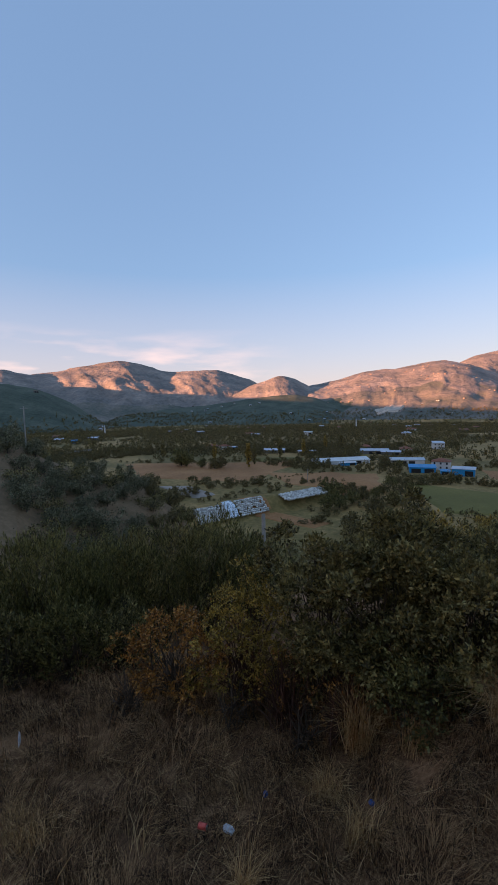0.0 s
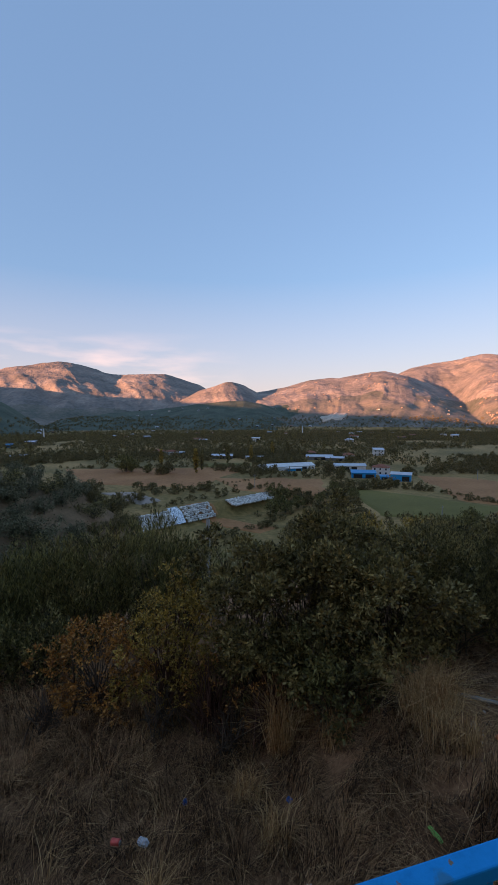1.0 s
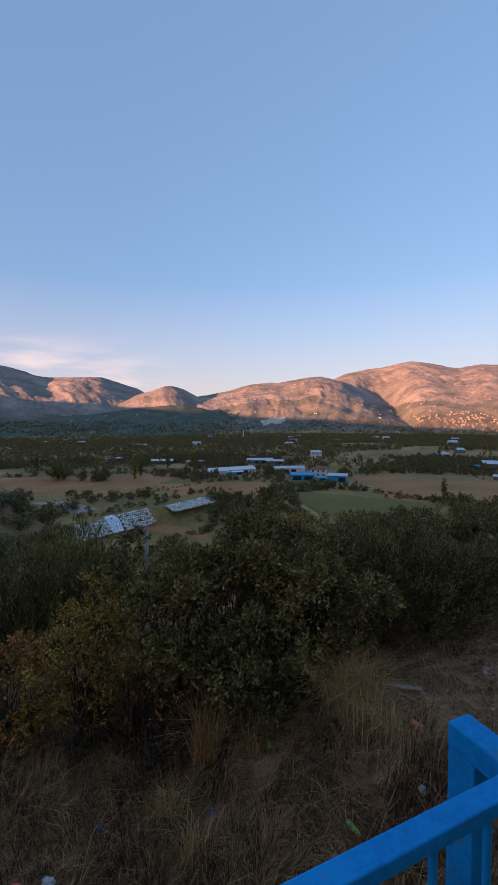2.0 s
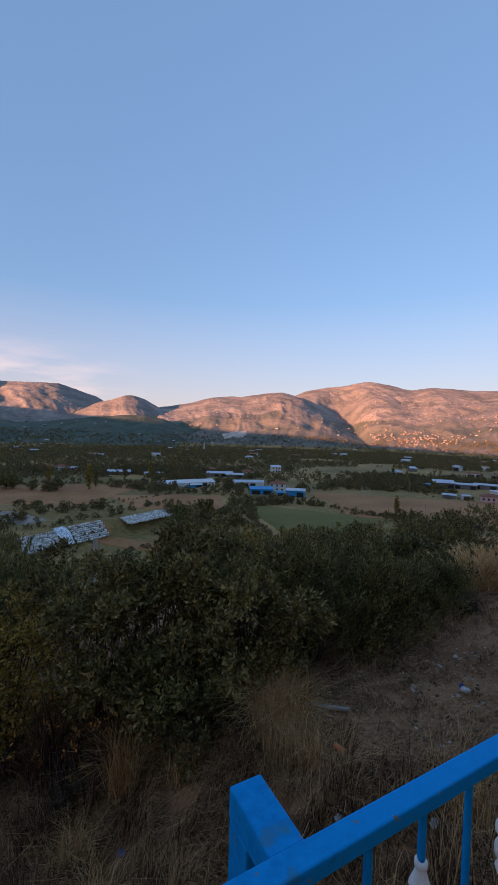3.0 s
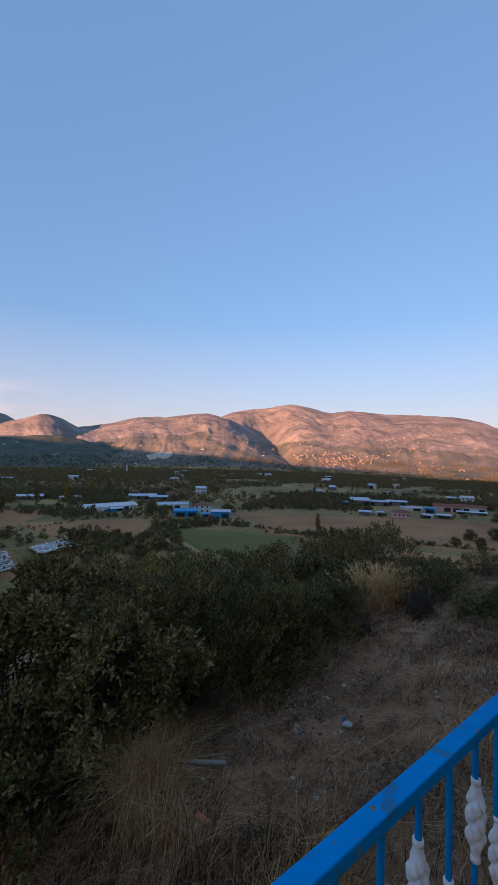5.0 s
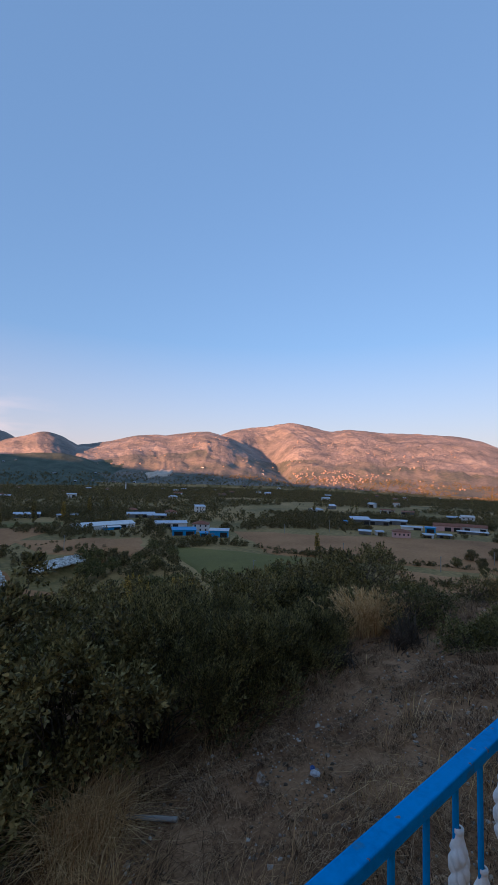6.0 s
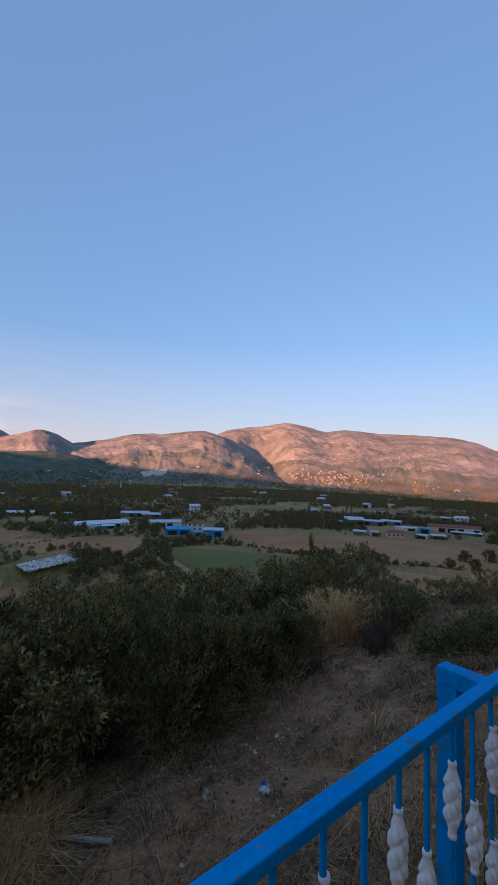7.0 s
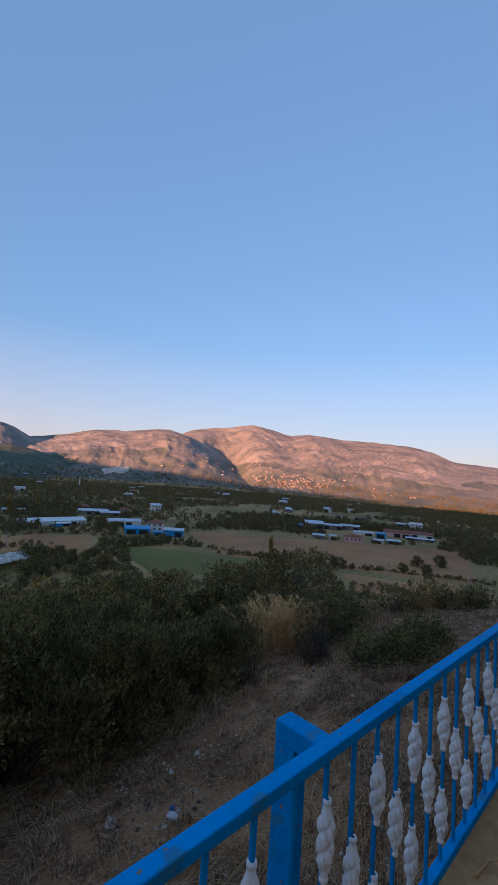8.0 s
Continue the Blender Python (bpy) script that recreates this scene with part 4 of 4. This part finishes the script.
M_FILM = material("white_greenhouse_film", [(0.55, 0.55, 0.53), (0.75, 0.75, 0.73)], 0.3, rough=0.45, bump=0.2, bump_scale=2)
# near-black colour that paints the shade inside open building fronts
M_GLOOM = material("open_front_shade", [(0.015, 0.014, 0.013), (0.035, 0.03, 0.026)], 1.0, bump=0.2)
M_PANE = material("window_glass", [(0.02, 0.022, 0.025), (0.04, 0.042, 0.045)], 1.0, rough=0.1, bump=0.0, spec=0.6)


def roof_mesh(w, d, h, rise, over, mat, kind):
    """Gable, hip or lean-to roof with thickness, eaves at height h."""
    a, b = w / 2 + over, d / 2 + over
    bm = bmesh.new()
    t = 0.18
    if kind == "lean":
        P = [(-a, -b, h), (a, -b, h), (a, b, h + rise), (-a, b, h + rise)]
        faces = [(0, 1, 2, 3)]
    else:
        r = a if kind == "gable" else max(0.3, a - b)
        P = [(-a, -b, h), (a, -b, h), (a, b, h), (-a, b, h), (-r, 0, h + rise), (r, 0, h + rise)]
        faces = [(0, 1, 5, 4), (2, 3, 4, 5), (1, 2, 5), (3, 0, 4)]
    top = [bm.verts.new(p) for p in P]
    low = [bm.verts.new((p[0], p[1], p[2] - t)) for p in P]
    for f in faces:
        bm.faces.new([top[i] for i in f])
        bm.faces.new([low[i] for i in reversed(f)])
    for i in range(4):
        bm.faces.new([top[(i + 1) % 4], top[i], low[i], low[(i + 1) % 4]])
    return from_bm("roof", bm, mat)


def building(name, label, x, y, w, d, h, rise, roof, wall_mat, roof_mat, turn=0.0, windows=0, storeys=1, group=""):
    z = h1(x, y)
    rz = -math.degrees(math.atan2(x, y)) + turn
    base = empty(name, x, y, z, rz)
    part("wall", from_bm("wall", box(-w / 2, w / 2, -d / 2, d / 2, -0.8, h - 0.19), wall_mat), base)
    part("roof", roof_mesh(w, d, h, rise, 0.5, roof_mat, roof), base)
    # dark panels on windowless fronts paint in the shade under the roof
    if not windows:
        bays = max(1, int(w / 5.5))
        shade_panel = from_bm("shade_panel", box(-w / bays * 0.36, w / bays * 0.36, -0.06, 0.06, 0, h * 0.72), M_GLOOM)
        for i in range(bays):
            if (i * 7 + int(w)) % 4:
                part("shade_panel", shade_panel, base, "dark panel painted as shade in an open front", pose(-w / 2 + w * (i + 0.5) / bays, -d / 2 - 0.04, 0.02))
    if windows:
        pane = from_bm("window", box(-0.55, 0.55, -0.05, 0.05, -0.65, 0.65), M_PANE)
        for s2 in range(storeys):
            for i in range(windows):
                part("window", pane, base, m=pose(-w / 2 + w * (i + 0.5) / windows, -d / 2 - 0.03, (s2 + 0.55) * (h / storeys)))
    return tagged(base, label, name.replace("_", " "), group)


building("shed", "long bright blue tin shed beside a white house", 141, 241, 15.3, 8, 3.6, 1.0, "lean", M_TINB, M_TINB, 5)
building("house", "two-storey white house with a red hipped roof", 160, 250, 11, 9, 5.4, 1.9, "hip", M_WALLW, M_TILE, -6, 3, 2)
building("shed", "blue tin shed with a pale flat roof", 157, 223, 12, 7, 4.3, 0.7, "lean", M_TINB, M_TIN, -4)
building("shed", "low blue lean-to beside a shed", 149, 229, 5, 5, 2.4, 0.4, "lean", M_TINB, M_TINB, 4)
building("barn", "long white barn with a pale tin roof", 153, 282, 23, 11, 3.4, 1.3, "gable", M_WALLW, M_TIN, 8)
building("barn", "low barn with a blue-grey tin roof", 160, 352, 24, 13, 3.2, 1.4, "gable", M_WALLG, M_TIN, 6)
building("barn", "low barn with a blue-grey tin roof", 170, 340, 16, 10, 2.8, 1.2, "gable", M_WALLG, M_TIN, -4)
building("house", "white house with a red tiled roof", 188, 348, 11, 9, 4.2, 2.0, "hip", M_WALLW, M_TILE, 10, 3)
building("house", "small house with a red tiled roof", 167, 388, 10, 8, 3.4, 1.8, "hip", M_WALLG, M_TILE, -8, 2)
building("house", "white two-storey house among orchards", 231, 366, 10, 9, 6.4, 1.3, "lean", M_WALLW, M_TIN, 12, 3, 2)
building("greenhouse", "long low white film-covered greenhouse", 107, 296, 42, 13, 3.0, 1.8, "gable", M_FILM, M_FILM, 24)
building("shed", "low blue panelled lean-to by the greenhouse", 109, 285, 12, 3, 2.2, 0.4, "lean", M_TINB, M_FILM, 24)
building("barn", "low barn with a pale blue tin roof", 74, 385, 20, 11, 3.2, 1.3, "gable", M_WALLG, M_TIN, -4)
building("shed", "small white shed beside a barn", 97, 371, 6, 4, 2.6, 0.5, "lean", M_WALLW, M_TIN, 8)
building("shed", "small white shed beside a barn", 106, 366, 6, 4, 2.8, 0.4, "lean", M_WALLW, M_TIN, -8)
building("barn", "open dark barn with a pale tin roof", 307, 223, 16, 11, 5.0, 1.6, "lean", M_WALLG, M_TIN, 10)
building("barn", "long farm shed with a pale tin roof", 322, 214, 17, 9, 3.8, 1.0, "gable", M_WALLG, M_TIN, 6)
building("barn", "long farm shed with a pale tin roof", 338, 206, 17, 9, 3.6, 1.0, "gable", M_WALLG, M_TIN, -4)
building("shed", "small bright blue tin hut", 293, 228, 5.5, 4, 3.4, 0.4, "lean", M_TINB, M_TINB)
building("shed", "small dark shed with a pale roof", 260, 184, 8.4, 5, 2.6, 0.6, "lean", M_WALLG, M_TIN)
building("shed", "small white hut in the farmyard", 266, 176, 5, 4, 2.8, 0.7, "gable", M_WALLW, M_TIN, 20)
building("house", "pink house with a red tiled roof", 270, 161, 11.5, 8, 4.2, 1.5, "hip", M_WALLP, M_TILE, 8, 4)
building("shed", "white low shed with a pale roof", 319, 181, 16, 7, 2.4, 0.7, "gable", M_WALLW, M_TIN, 6)
building("shed", "bright blue tin hut in the farmyard", 315, 163, 7.5, 5, 4.0, 0.4, "lean", M_TINB, M_TINB)
building("shed", "low white sheds with grey roofs", 287, 150, 7, 6, 2.4, 0.6, "gable", M_WALLW, M_TIN, -6)
building("shed", "low open shed with a grey roof", 296, 143, 9, 7, 2.4, 0.7, "gable", M_WALLG, M_TIN, 6)
building("barn", "long farm building with a red roof", 340, 162, 20, 9, 4.2, 1.8, "gable", M_WALLP, M_TILE, 8)
building("barn", "long farm building with a red roof", 352, 148, 22, 9, 4.0, 1.8, "gable", M_WALLW, M_TILE, -4)
building("shed", "low grey-roofed shed along the farmyard", 337, 141, 21, 6, 1.9, 0.5, "gable", M_WALLG, M_TIN, 4)
building("house", "white two-storey house behind red roofs", 410, 176, 11, 9, 6.8, 1.0, "lean", M_WALLW, M_WALLW, 6, 3, 2)
building("barn", "barn with a blue-grey tin roof", 433, 199, 14, 9, 3.6, 1.0, "gable", M_WALLG, M_TIN, 6)
building("barn", "low barn with a white roof", -116, 441, 16, 8, 2.6, 1.0, "gable", M_WALLW, M_TIN, 5)
building("shed", "small bright blue tin hut", -165, 589, 8, 5, 4.2, 0.6, "lean", M_TINB, M_TINB)
building("house", "white house with a red roof", 30, 436, 12, 8, 3.6, 1.6, "hip", M_WALLW, M_TILE, 6, 3)
building("shed", "white shed with bright blue sides", 42, 430, 9, 6, 2.8, 0.5, "lean", M_TINB, M_TIN, -4)
building("house", "white house with a red roof", 18, 446, 11, 8, 3.4, 1.6, "hip", M_WALLW, M_TILE, -10, 3)
rng = np.random.default_rng(9)
made = 0
while made < 90:
    az, r = rng.uniform(-24, 80), rng.uniform(430, 1500) if made < 42 else rng.uniform(1500, 2700)
    x, y = OX + r * math.sin(radians(az)), OY + r * math.cos(radians(az))
    if fbm(np.array([x * 0.004]), np.array([y * 0.004]), 2, 55)[0] < 0.5:
        continue
    w = rng.uniform(8, 16)
    building("village_house", "small pale house in the far valley village", x, y, w, rng.uniform(7, 9), rng.uniform(3, 6.5), rng.uniform(0.8, 2), ("hip", "gable", "lean")[made % 3], (M_WALLW, M_WALLW, M_WALLG)[made % 3], (M_TILE, M_TIN, M_TIN, M_TILE)[made % 4], rng.uniform(-30, 30), group="village houses")
    made += 1


def minaret(x, y, h):
    base = empty("minaret", x, y, h1(x, y))
    part("shaft", mesh("shaft", *tube([(0, 0, -1), (0, 0, h * 0.62), (0, 0, h * 0.63), (0, 0, h * 0.8)], [1.6, 1.4, 1.1, 1.0], 10), M_WALLW, True), base)
    part("balcony", mesh("balcony", *tube([(0, 0, h * 0.6), (0, 0, h * 0.64)], [2.0, 2.3], 10), M_WALLW), base)
    part("spire", mesh("spire", *tube([(0, 0, h * 0.8), (0, 0, h)], [1.2, 0.05], 10), M_TIN), base)
    tagged(base, "slender white minaret above village roofs", "minaret")


minaret(440, 1078, 26)
minaret(-207, 986, 24)


def pole(label, x, y, h, arm=True, wide=0.2):
    base = empty("utility_pole", x, y, h1(x, y))
    part("mast", mesh("mast", *tube([(0, 0, -1), (0, 0, h)], [wide, wide * 0.75], 8), M_CONCP, True), base)
    if arm:
        part("crossarm", from_bm("crossarm", box(-0.9, 0.9, -0.06, 0.06, h - 0.6, h - 0.48), M_CONCP), base)
    tagged(base, label, "utility pole")


M_CONCP = material("pale_concrete", [(0.26, 0.24, 0.21), (0.38, 0.36, 0.32)], 2.0, bump=0.3, bump_scale=12)
pole("pale weathered concrete pole on the slope", 7.4, 54, 10.4, False, 0.34)
for x, y, h in [(113, 134, 6), (61, 222, 8), (182, 142, 6), (188, 92, 7), (206, 62, 6), (226, 84, 7), (245, 205, 9), (-43, 107, 11), (205, 212, 7)]:
    pole("pale concrete utility pole beside fields", x, y, h)
M_SCAR = material("bare_quarry_rock", [(0.32, 0.26, 0.2), (0.52, 0.44, 0.35), (0.66, 0.57, 0.46)], 0.03, bump=0.8, bump_scale=0.2)
field("bare pale quarry scar on the hillside", [(960, 2100), (1085, 2010), (1000, 1915), (930, 1985)], M_SCAR, 24, 7.0)


def hillside_village(label, count, azr, rr, seed):
    """Small pale houses with pitched roofs, far up the mountainside, too many to tell apart."""
    q = np.random.default_rng(seed)
    a, r = np.radians(q.uniform(*azr, count)), q.uniform(*rr, count)
    X, Y = OX + r * np.sin(a), OY + r * np.cos(a)
    ok = vnoise(X * 0.006, Y * 0.006, seed) > 0.52
    X, Y = X[ok], Y[ok]
    Z = height(X, Y)
    V, F, o = [], [], 0
    hf = [(0, 1, 6, 5), (1, 2, 7, 6), (2, 3, 8, 7), (3, 0, 5, 8), (5, 6, 4, 4), (6, 7, 9, 4), (7, 8, 9, 9), (8, 5, 4, 9)]
    for x, y, z in zip(X, Y, Z):
        w, d, h = q.uniform(2.5, 4.5), q.uniform(2.5, 4), q.uniform(2, 5)
        V += [(x - w, y - d, z - 5), (x + w, y - d, z - 5), (x + w, y + d, z - 5), (x - w, y + d, z - 5), (x, y - d, z + h + 2.5)]
        V += [(x - w, y - d, z + h), (x + w, y - d, z + h), (x + w, y + d, z + h), (x - w, y + d, z + h), (x, y + d, z + h + 2.5)]
        F += [tuple(dict.fromkeys(k + o for k in f)) for f in hf]
        o += 10
    me = bpy.data.meshes.new("houses")
    me.from_pydata(V, [], F)
    me.materials.append(M_WALLT)
    tagged(new("houses", me), label, "houses", kind="stuff")


hillside_village("tiny pale village houses on the lit mountainside", 170, (45, 56), (2150, 2500), 5)
hillside_village("scattered pale farmhouses on the mountain slopes", 300, (18, 68), (2200, 3500), 6)

# ---- litter and stones on the bank ----
M_RED = material("red_tin", [(0.55, 0.07, 0.05), (0.68, 0.13, 0.1)], 20, rough=0.35, bump=0.1, metal=0.2)
M_ORANGE = material("orange_tin", [(0.5, 0.13, 0.04), (0.6, 0.2, 0.07)], 20, rough=0.4, bump=0.1)
M_SILVER = material("dull_aluminium", [(0.5, 0.5, 0.52), (0.65, 0.65, 0.67)], 20, rough=0.35, bump=0.1, metal=0.8)
M_PLASTIC = material("pale_plastic", [(0.42, 0.43, 0.45), (0.66, 0.66, 0.66)], 12, rough=0.4, bump=0.3, bump_scale=40)
M_BLUEP = material("blue_plastic", [(0.03, 0.07, 0.2), (0.05, 0.11, 0.3)], 12, rough=0.4, bump=0.3, bump_scale=40)
M_GREENP = material("green_plastic", [(0.12, 0.35, 0.06), (0.25, 0.5, 0.1)], 12, rough=0.4, bump=0.2, bump_scale=40)
M_PEBBLE = material("pale_stone", [(0.1, 0.065, 0.04), (0.22, 0.155, 0.105), (0.5, 0.42, 0.34)], 6, bump=0.5, bump_scale=30, island=0.5)


def can(name, label, x, y, body_mat, end_mat, r, l, rz, tilt=90, lift=0.03):
    base = empty(name, x, y, h1(x, y) + r * 0.8 + lift, rz)
    base.rotation_euler = (radians(tilt - 8), 0, radians(rz))
    prof = np.array([(-0.5, 0.75), (-0.46, 0.98), (-0.2, 1.0), (0.0, 0.93), (0.25, 1.0), (0.44, 0.97), (0.5, 0.72)])
    part("body", mesh("body", *tube(np.stack([0 * prof[:, 0], 0 * prof[:, 0], prof[:, 0] * l], -1), prof[:, 1] * r, 14), body_mat, True), base)
    for e in (-0.49, 0.49):
        part("end", mesh("end", *tube([(0, 0, e * l), (0, 0, e * l * 1.02), (0, 0, e * l * 1.021)], [0.74 * r, 0.74 * r, 0.001], 14), end_mat, True), base)
    tagged(base, label, "drink can")


def scrap(name, label, x, y, size, mat, seed, lift=0.05):
    """Crumpled plastic lying in the grass."""
    bm = bmesh.new()
    bmesh.ops.create_icosphere(bm, subdivisions=3, radius=1)
    for v in bm.verts:
        n = noise.noise_vector(v.co * 1.7 + Vector((seed, 0, 0))) * 0.45 + noise.noise_vector(v.co * 4.5 + Vector((0, seed, 0))) * 0.2
        v.co = Vector(((v.co.x + n.x) * size[0], (v.co.y + n.y) * size[1], (v.co.z + n.z) * size[2]))
    ob = new(name, from_bm(name, bm, mat))
    ob.matrix_world = pose(x, y, h1(x, y) + size[2] * 0.6 + lift, 10, 5, seed * 47)
    tagged(ob, label, "litter")


can("drink_can", "crushed red and white drink can in dry grass", -1.7, 4.78, M_RED, M_SILVER, 0.045, 0.13, 60, lift=0.14)
can("drink_can", "orange drink can with a white end on dirt", 3.16, 3.38, M_ORANGE, M_SILVER, 0.036, 0.17, 200, lift=0.1)
scrap("plastic_bottle", "crushed clear bluish plastic bottle in grass", -1.35, 4.7, (0.085, 0.055, 0.045), M_PLASTIC, 3, 0.12)
scrap("plastic_bag", "pale crumpled plastic bag in dry grass", 0.5, 3.38, (0.07, 0.05, 0.04), M_PLASTIC, 4, 0.06)
scrap("plastic_scrap", "small bright blue plastic scrap in grass", -0.73, 5.26, (0.045, 0.035, 0.035), M_BLUEP, 5, 0.12)
scrap("plastic_scrap", "faded blue plastic scrap among dry stalks", 0.72, 4.65, (0.05, 0.035, 0.035), M_BLUEP, 6)
scrap("plastic_bag", "pale crumpled plastic bag on dirt", 2.6, 2.74, (0.06, 0.045, 0.04), M_PLASTIC, 7, 0.1)
scrap("plastic_bottle", "bright green plastic bottle scrap", 1.81, 2.95, (0.025, 0.085, 0.025), M_GREENP, 8, 0.1)
scrap("plastic_wrapper", "blue and white plastic wrapper on dirt", 5.68, 3.44, (0.045, 0.03, 0.035), M_BLUEP, 9, 0.1)
scrap("plastic_bottle", "pale blue crushed bottle on dirt", 5.6, 3.32, (0.065, 0.04, 0.035), M_PLASTIC, 10, 0.1)
scrap("paper_scrap", "white paper scrap in dry grass", -5.17, 7.41, (0.025, 0.025, 0.13), M_PLASTIC, 11, 0.15)
scrap("plastic_scrap", "white scrap on the dirt under the railing", 3.1, 1.97, (0.05, 0.035, 0.03), M_PLASTIC, 12, 0.1)
pipe = new("pipe", mesh("pipe", *tube([(0, -0.58, 0), (0, 0.0, 0.03), (0, 0.58, 0.05)], 0.03, 12), M_CONCP, True))
pipe.matrix_world = pose(3.68, 4.6, h1(3.68, 4.6) + 0.05, -12, 0, 38)
tagged(pipe, "pale grey plastic pipe lying on the bank", "pipe")
scrap("stone", "rounded pale field stone on dirt", 5.14, 3.87, (0.09, 0.055, 0.07), M_PEBBLE, 13, 0.04)
for i, (x, y) in enumerate([(3.36, 3.5), (3.26, 3.27), (6.14, 3.57), (7.14, 3.18), (8.9, 3.6), (7.8, 2.6), (6.6, 2.4), (9.4, 3.0)]):
    scrap("stone", "small pale stone on the dirt bank", x, y, (0.035, 0.03, 0.025), M_PEBBLE, 20 + i, 0.0)


def gravel(count, seed):
    rng = np.random.default_rng(seed)
    X, Y = rng.uniform(2.8, 16, count), rng.uniform(0.4, 5.6, count)
    ok = vnoise(X * 1.3, Y * 1.3, 61) > 0.35
    X, Y = X[ok], Y[ok]
    Z = height(X, Y)
    octa = np.array([(1, 0, 0), (-1, 0, 0), (0, 1, 0), (0, -1, 0), (0, 0, 1), (0, 0, -1)], float)
    of = np.array([(0, 2, 4), (2, 1, 4), (1, 3, 4), (3, 0, 4), (2, 0, 5), (1, 2, 5), (3, 1, 5), (0, 3, 5)])
    size = rng.gamma(2.0, 0.007, (len(X), 1, 1)) + 0.004
    V = octa[None] * size * rng.uniform(0.6, 1.3, (len(X), 6, 1)) * [1, 1, 0.7] + np.stack([X, Y, Z], -1)[:, None]
    F = (of[None] + np.arange(len(X))[:, None, None] * 6).reshape(-1, 3)
    tagged(new("gravel", mesh("gravel", V.reshape(-1, 3), F, M_PEBBLE)), "small pale stones scattered on brown dirt", "gravel", kind="stuff")


gravel(9000, 3)
stalk = new("dead_stalk", mesh("dead_stalk", *tube([(0, 0, -0.1), (0.04, 0.06, 0.22), (0.12, 0.14, 0.46), (0.26, 0.22, 0.62)], [0.011, 0.009, 0.006, 0.002], 6), M_STRAWP, True))
stalk.matrix_world = pose(-3.5, 3.95, h1(-3.5, 3.95), 0, 0, 0)
tagged(stalk, "long pale bent dead stalk standing in grass", "stalk")
twig = new("twig", mesh("twig", *tube([(0, 0, 0), (0.12, 0.02, 0.012), (0.24, -0.02, 0.006)], [0.006, 0.005, 0.002], 5), M_STRAWP, True))
twig.matrix_world = pose(4.62, -0.1, 0.147, 0, 0, -20)
tagged(twig, "pale dry twig lying on the deck", "twig")
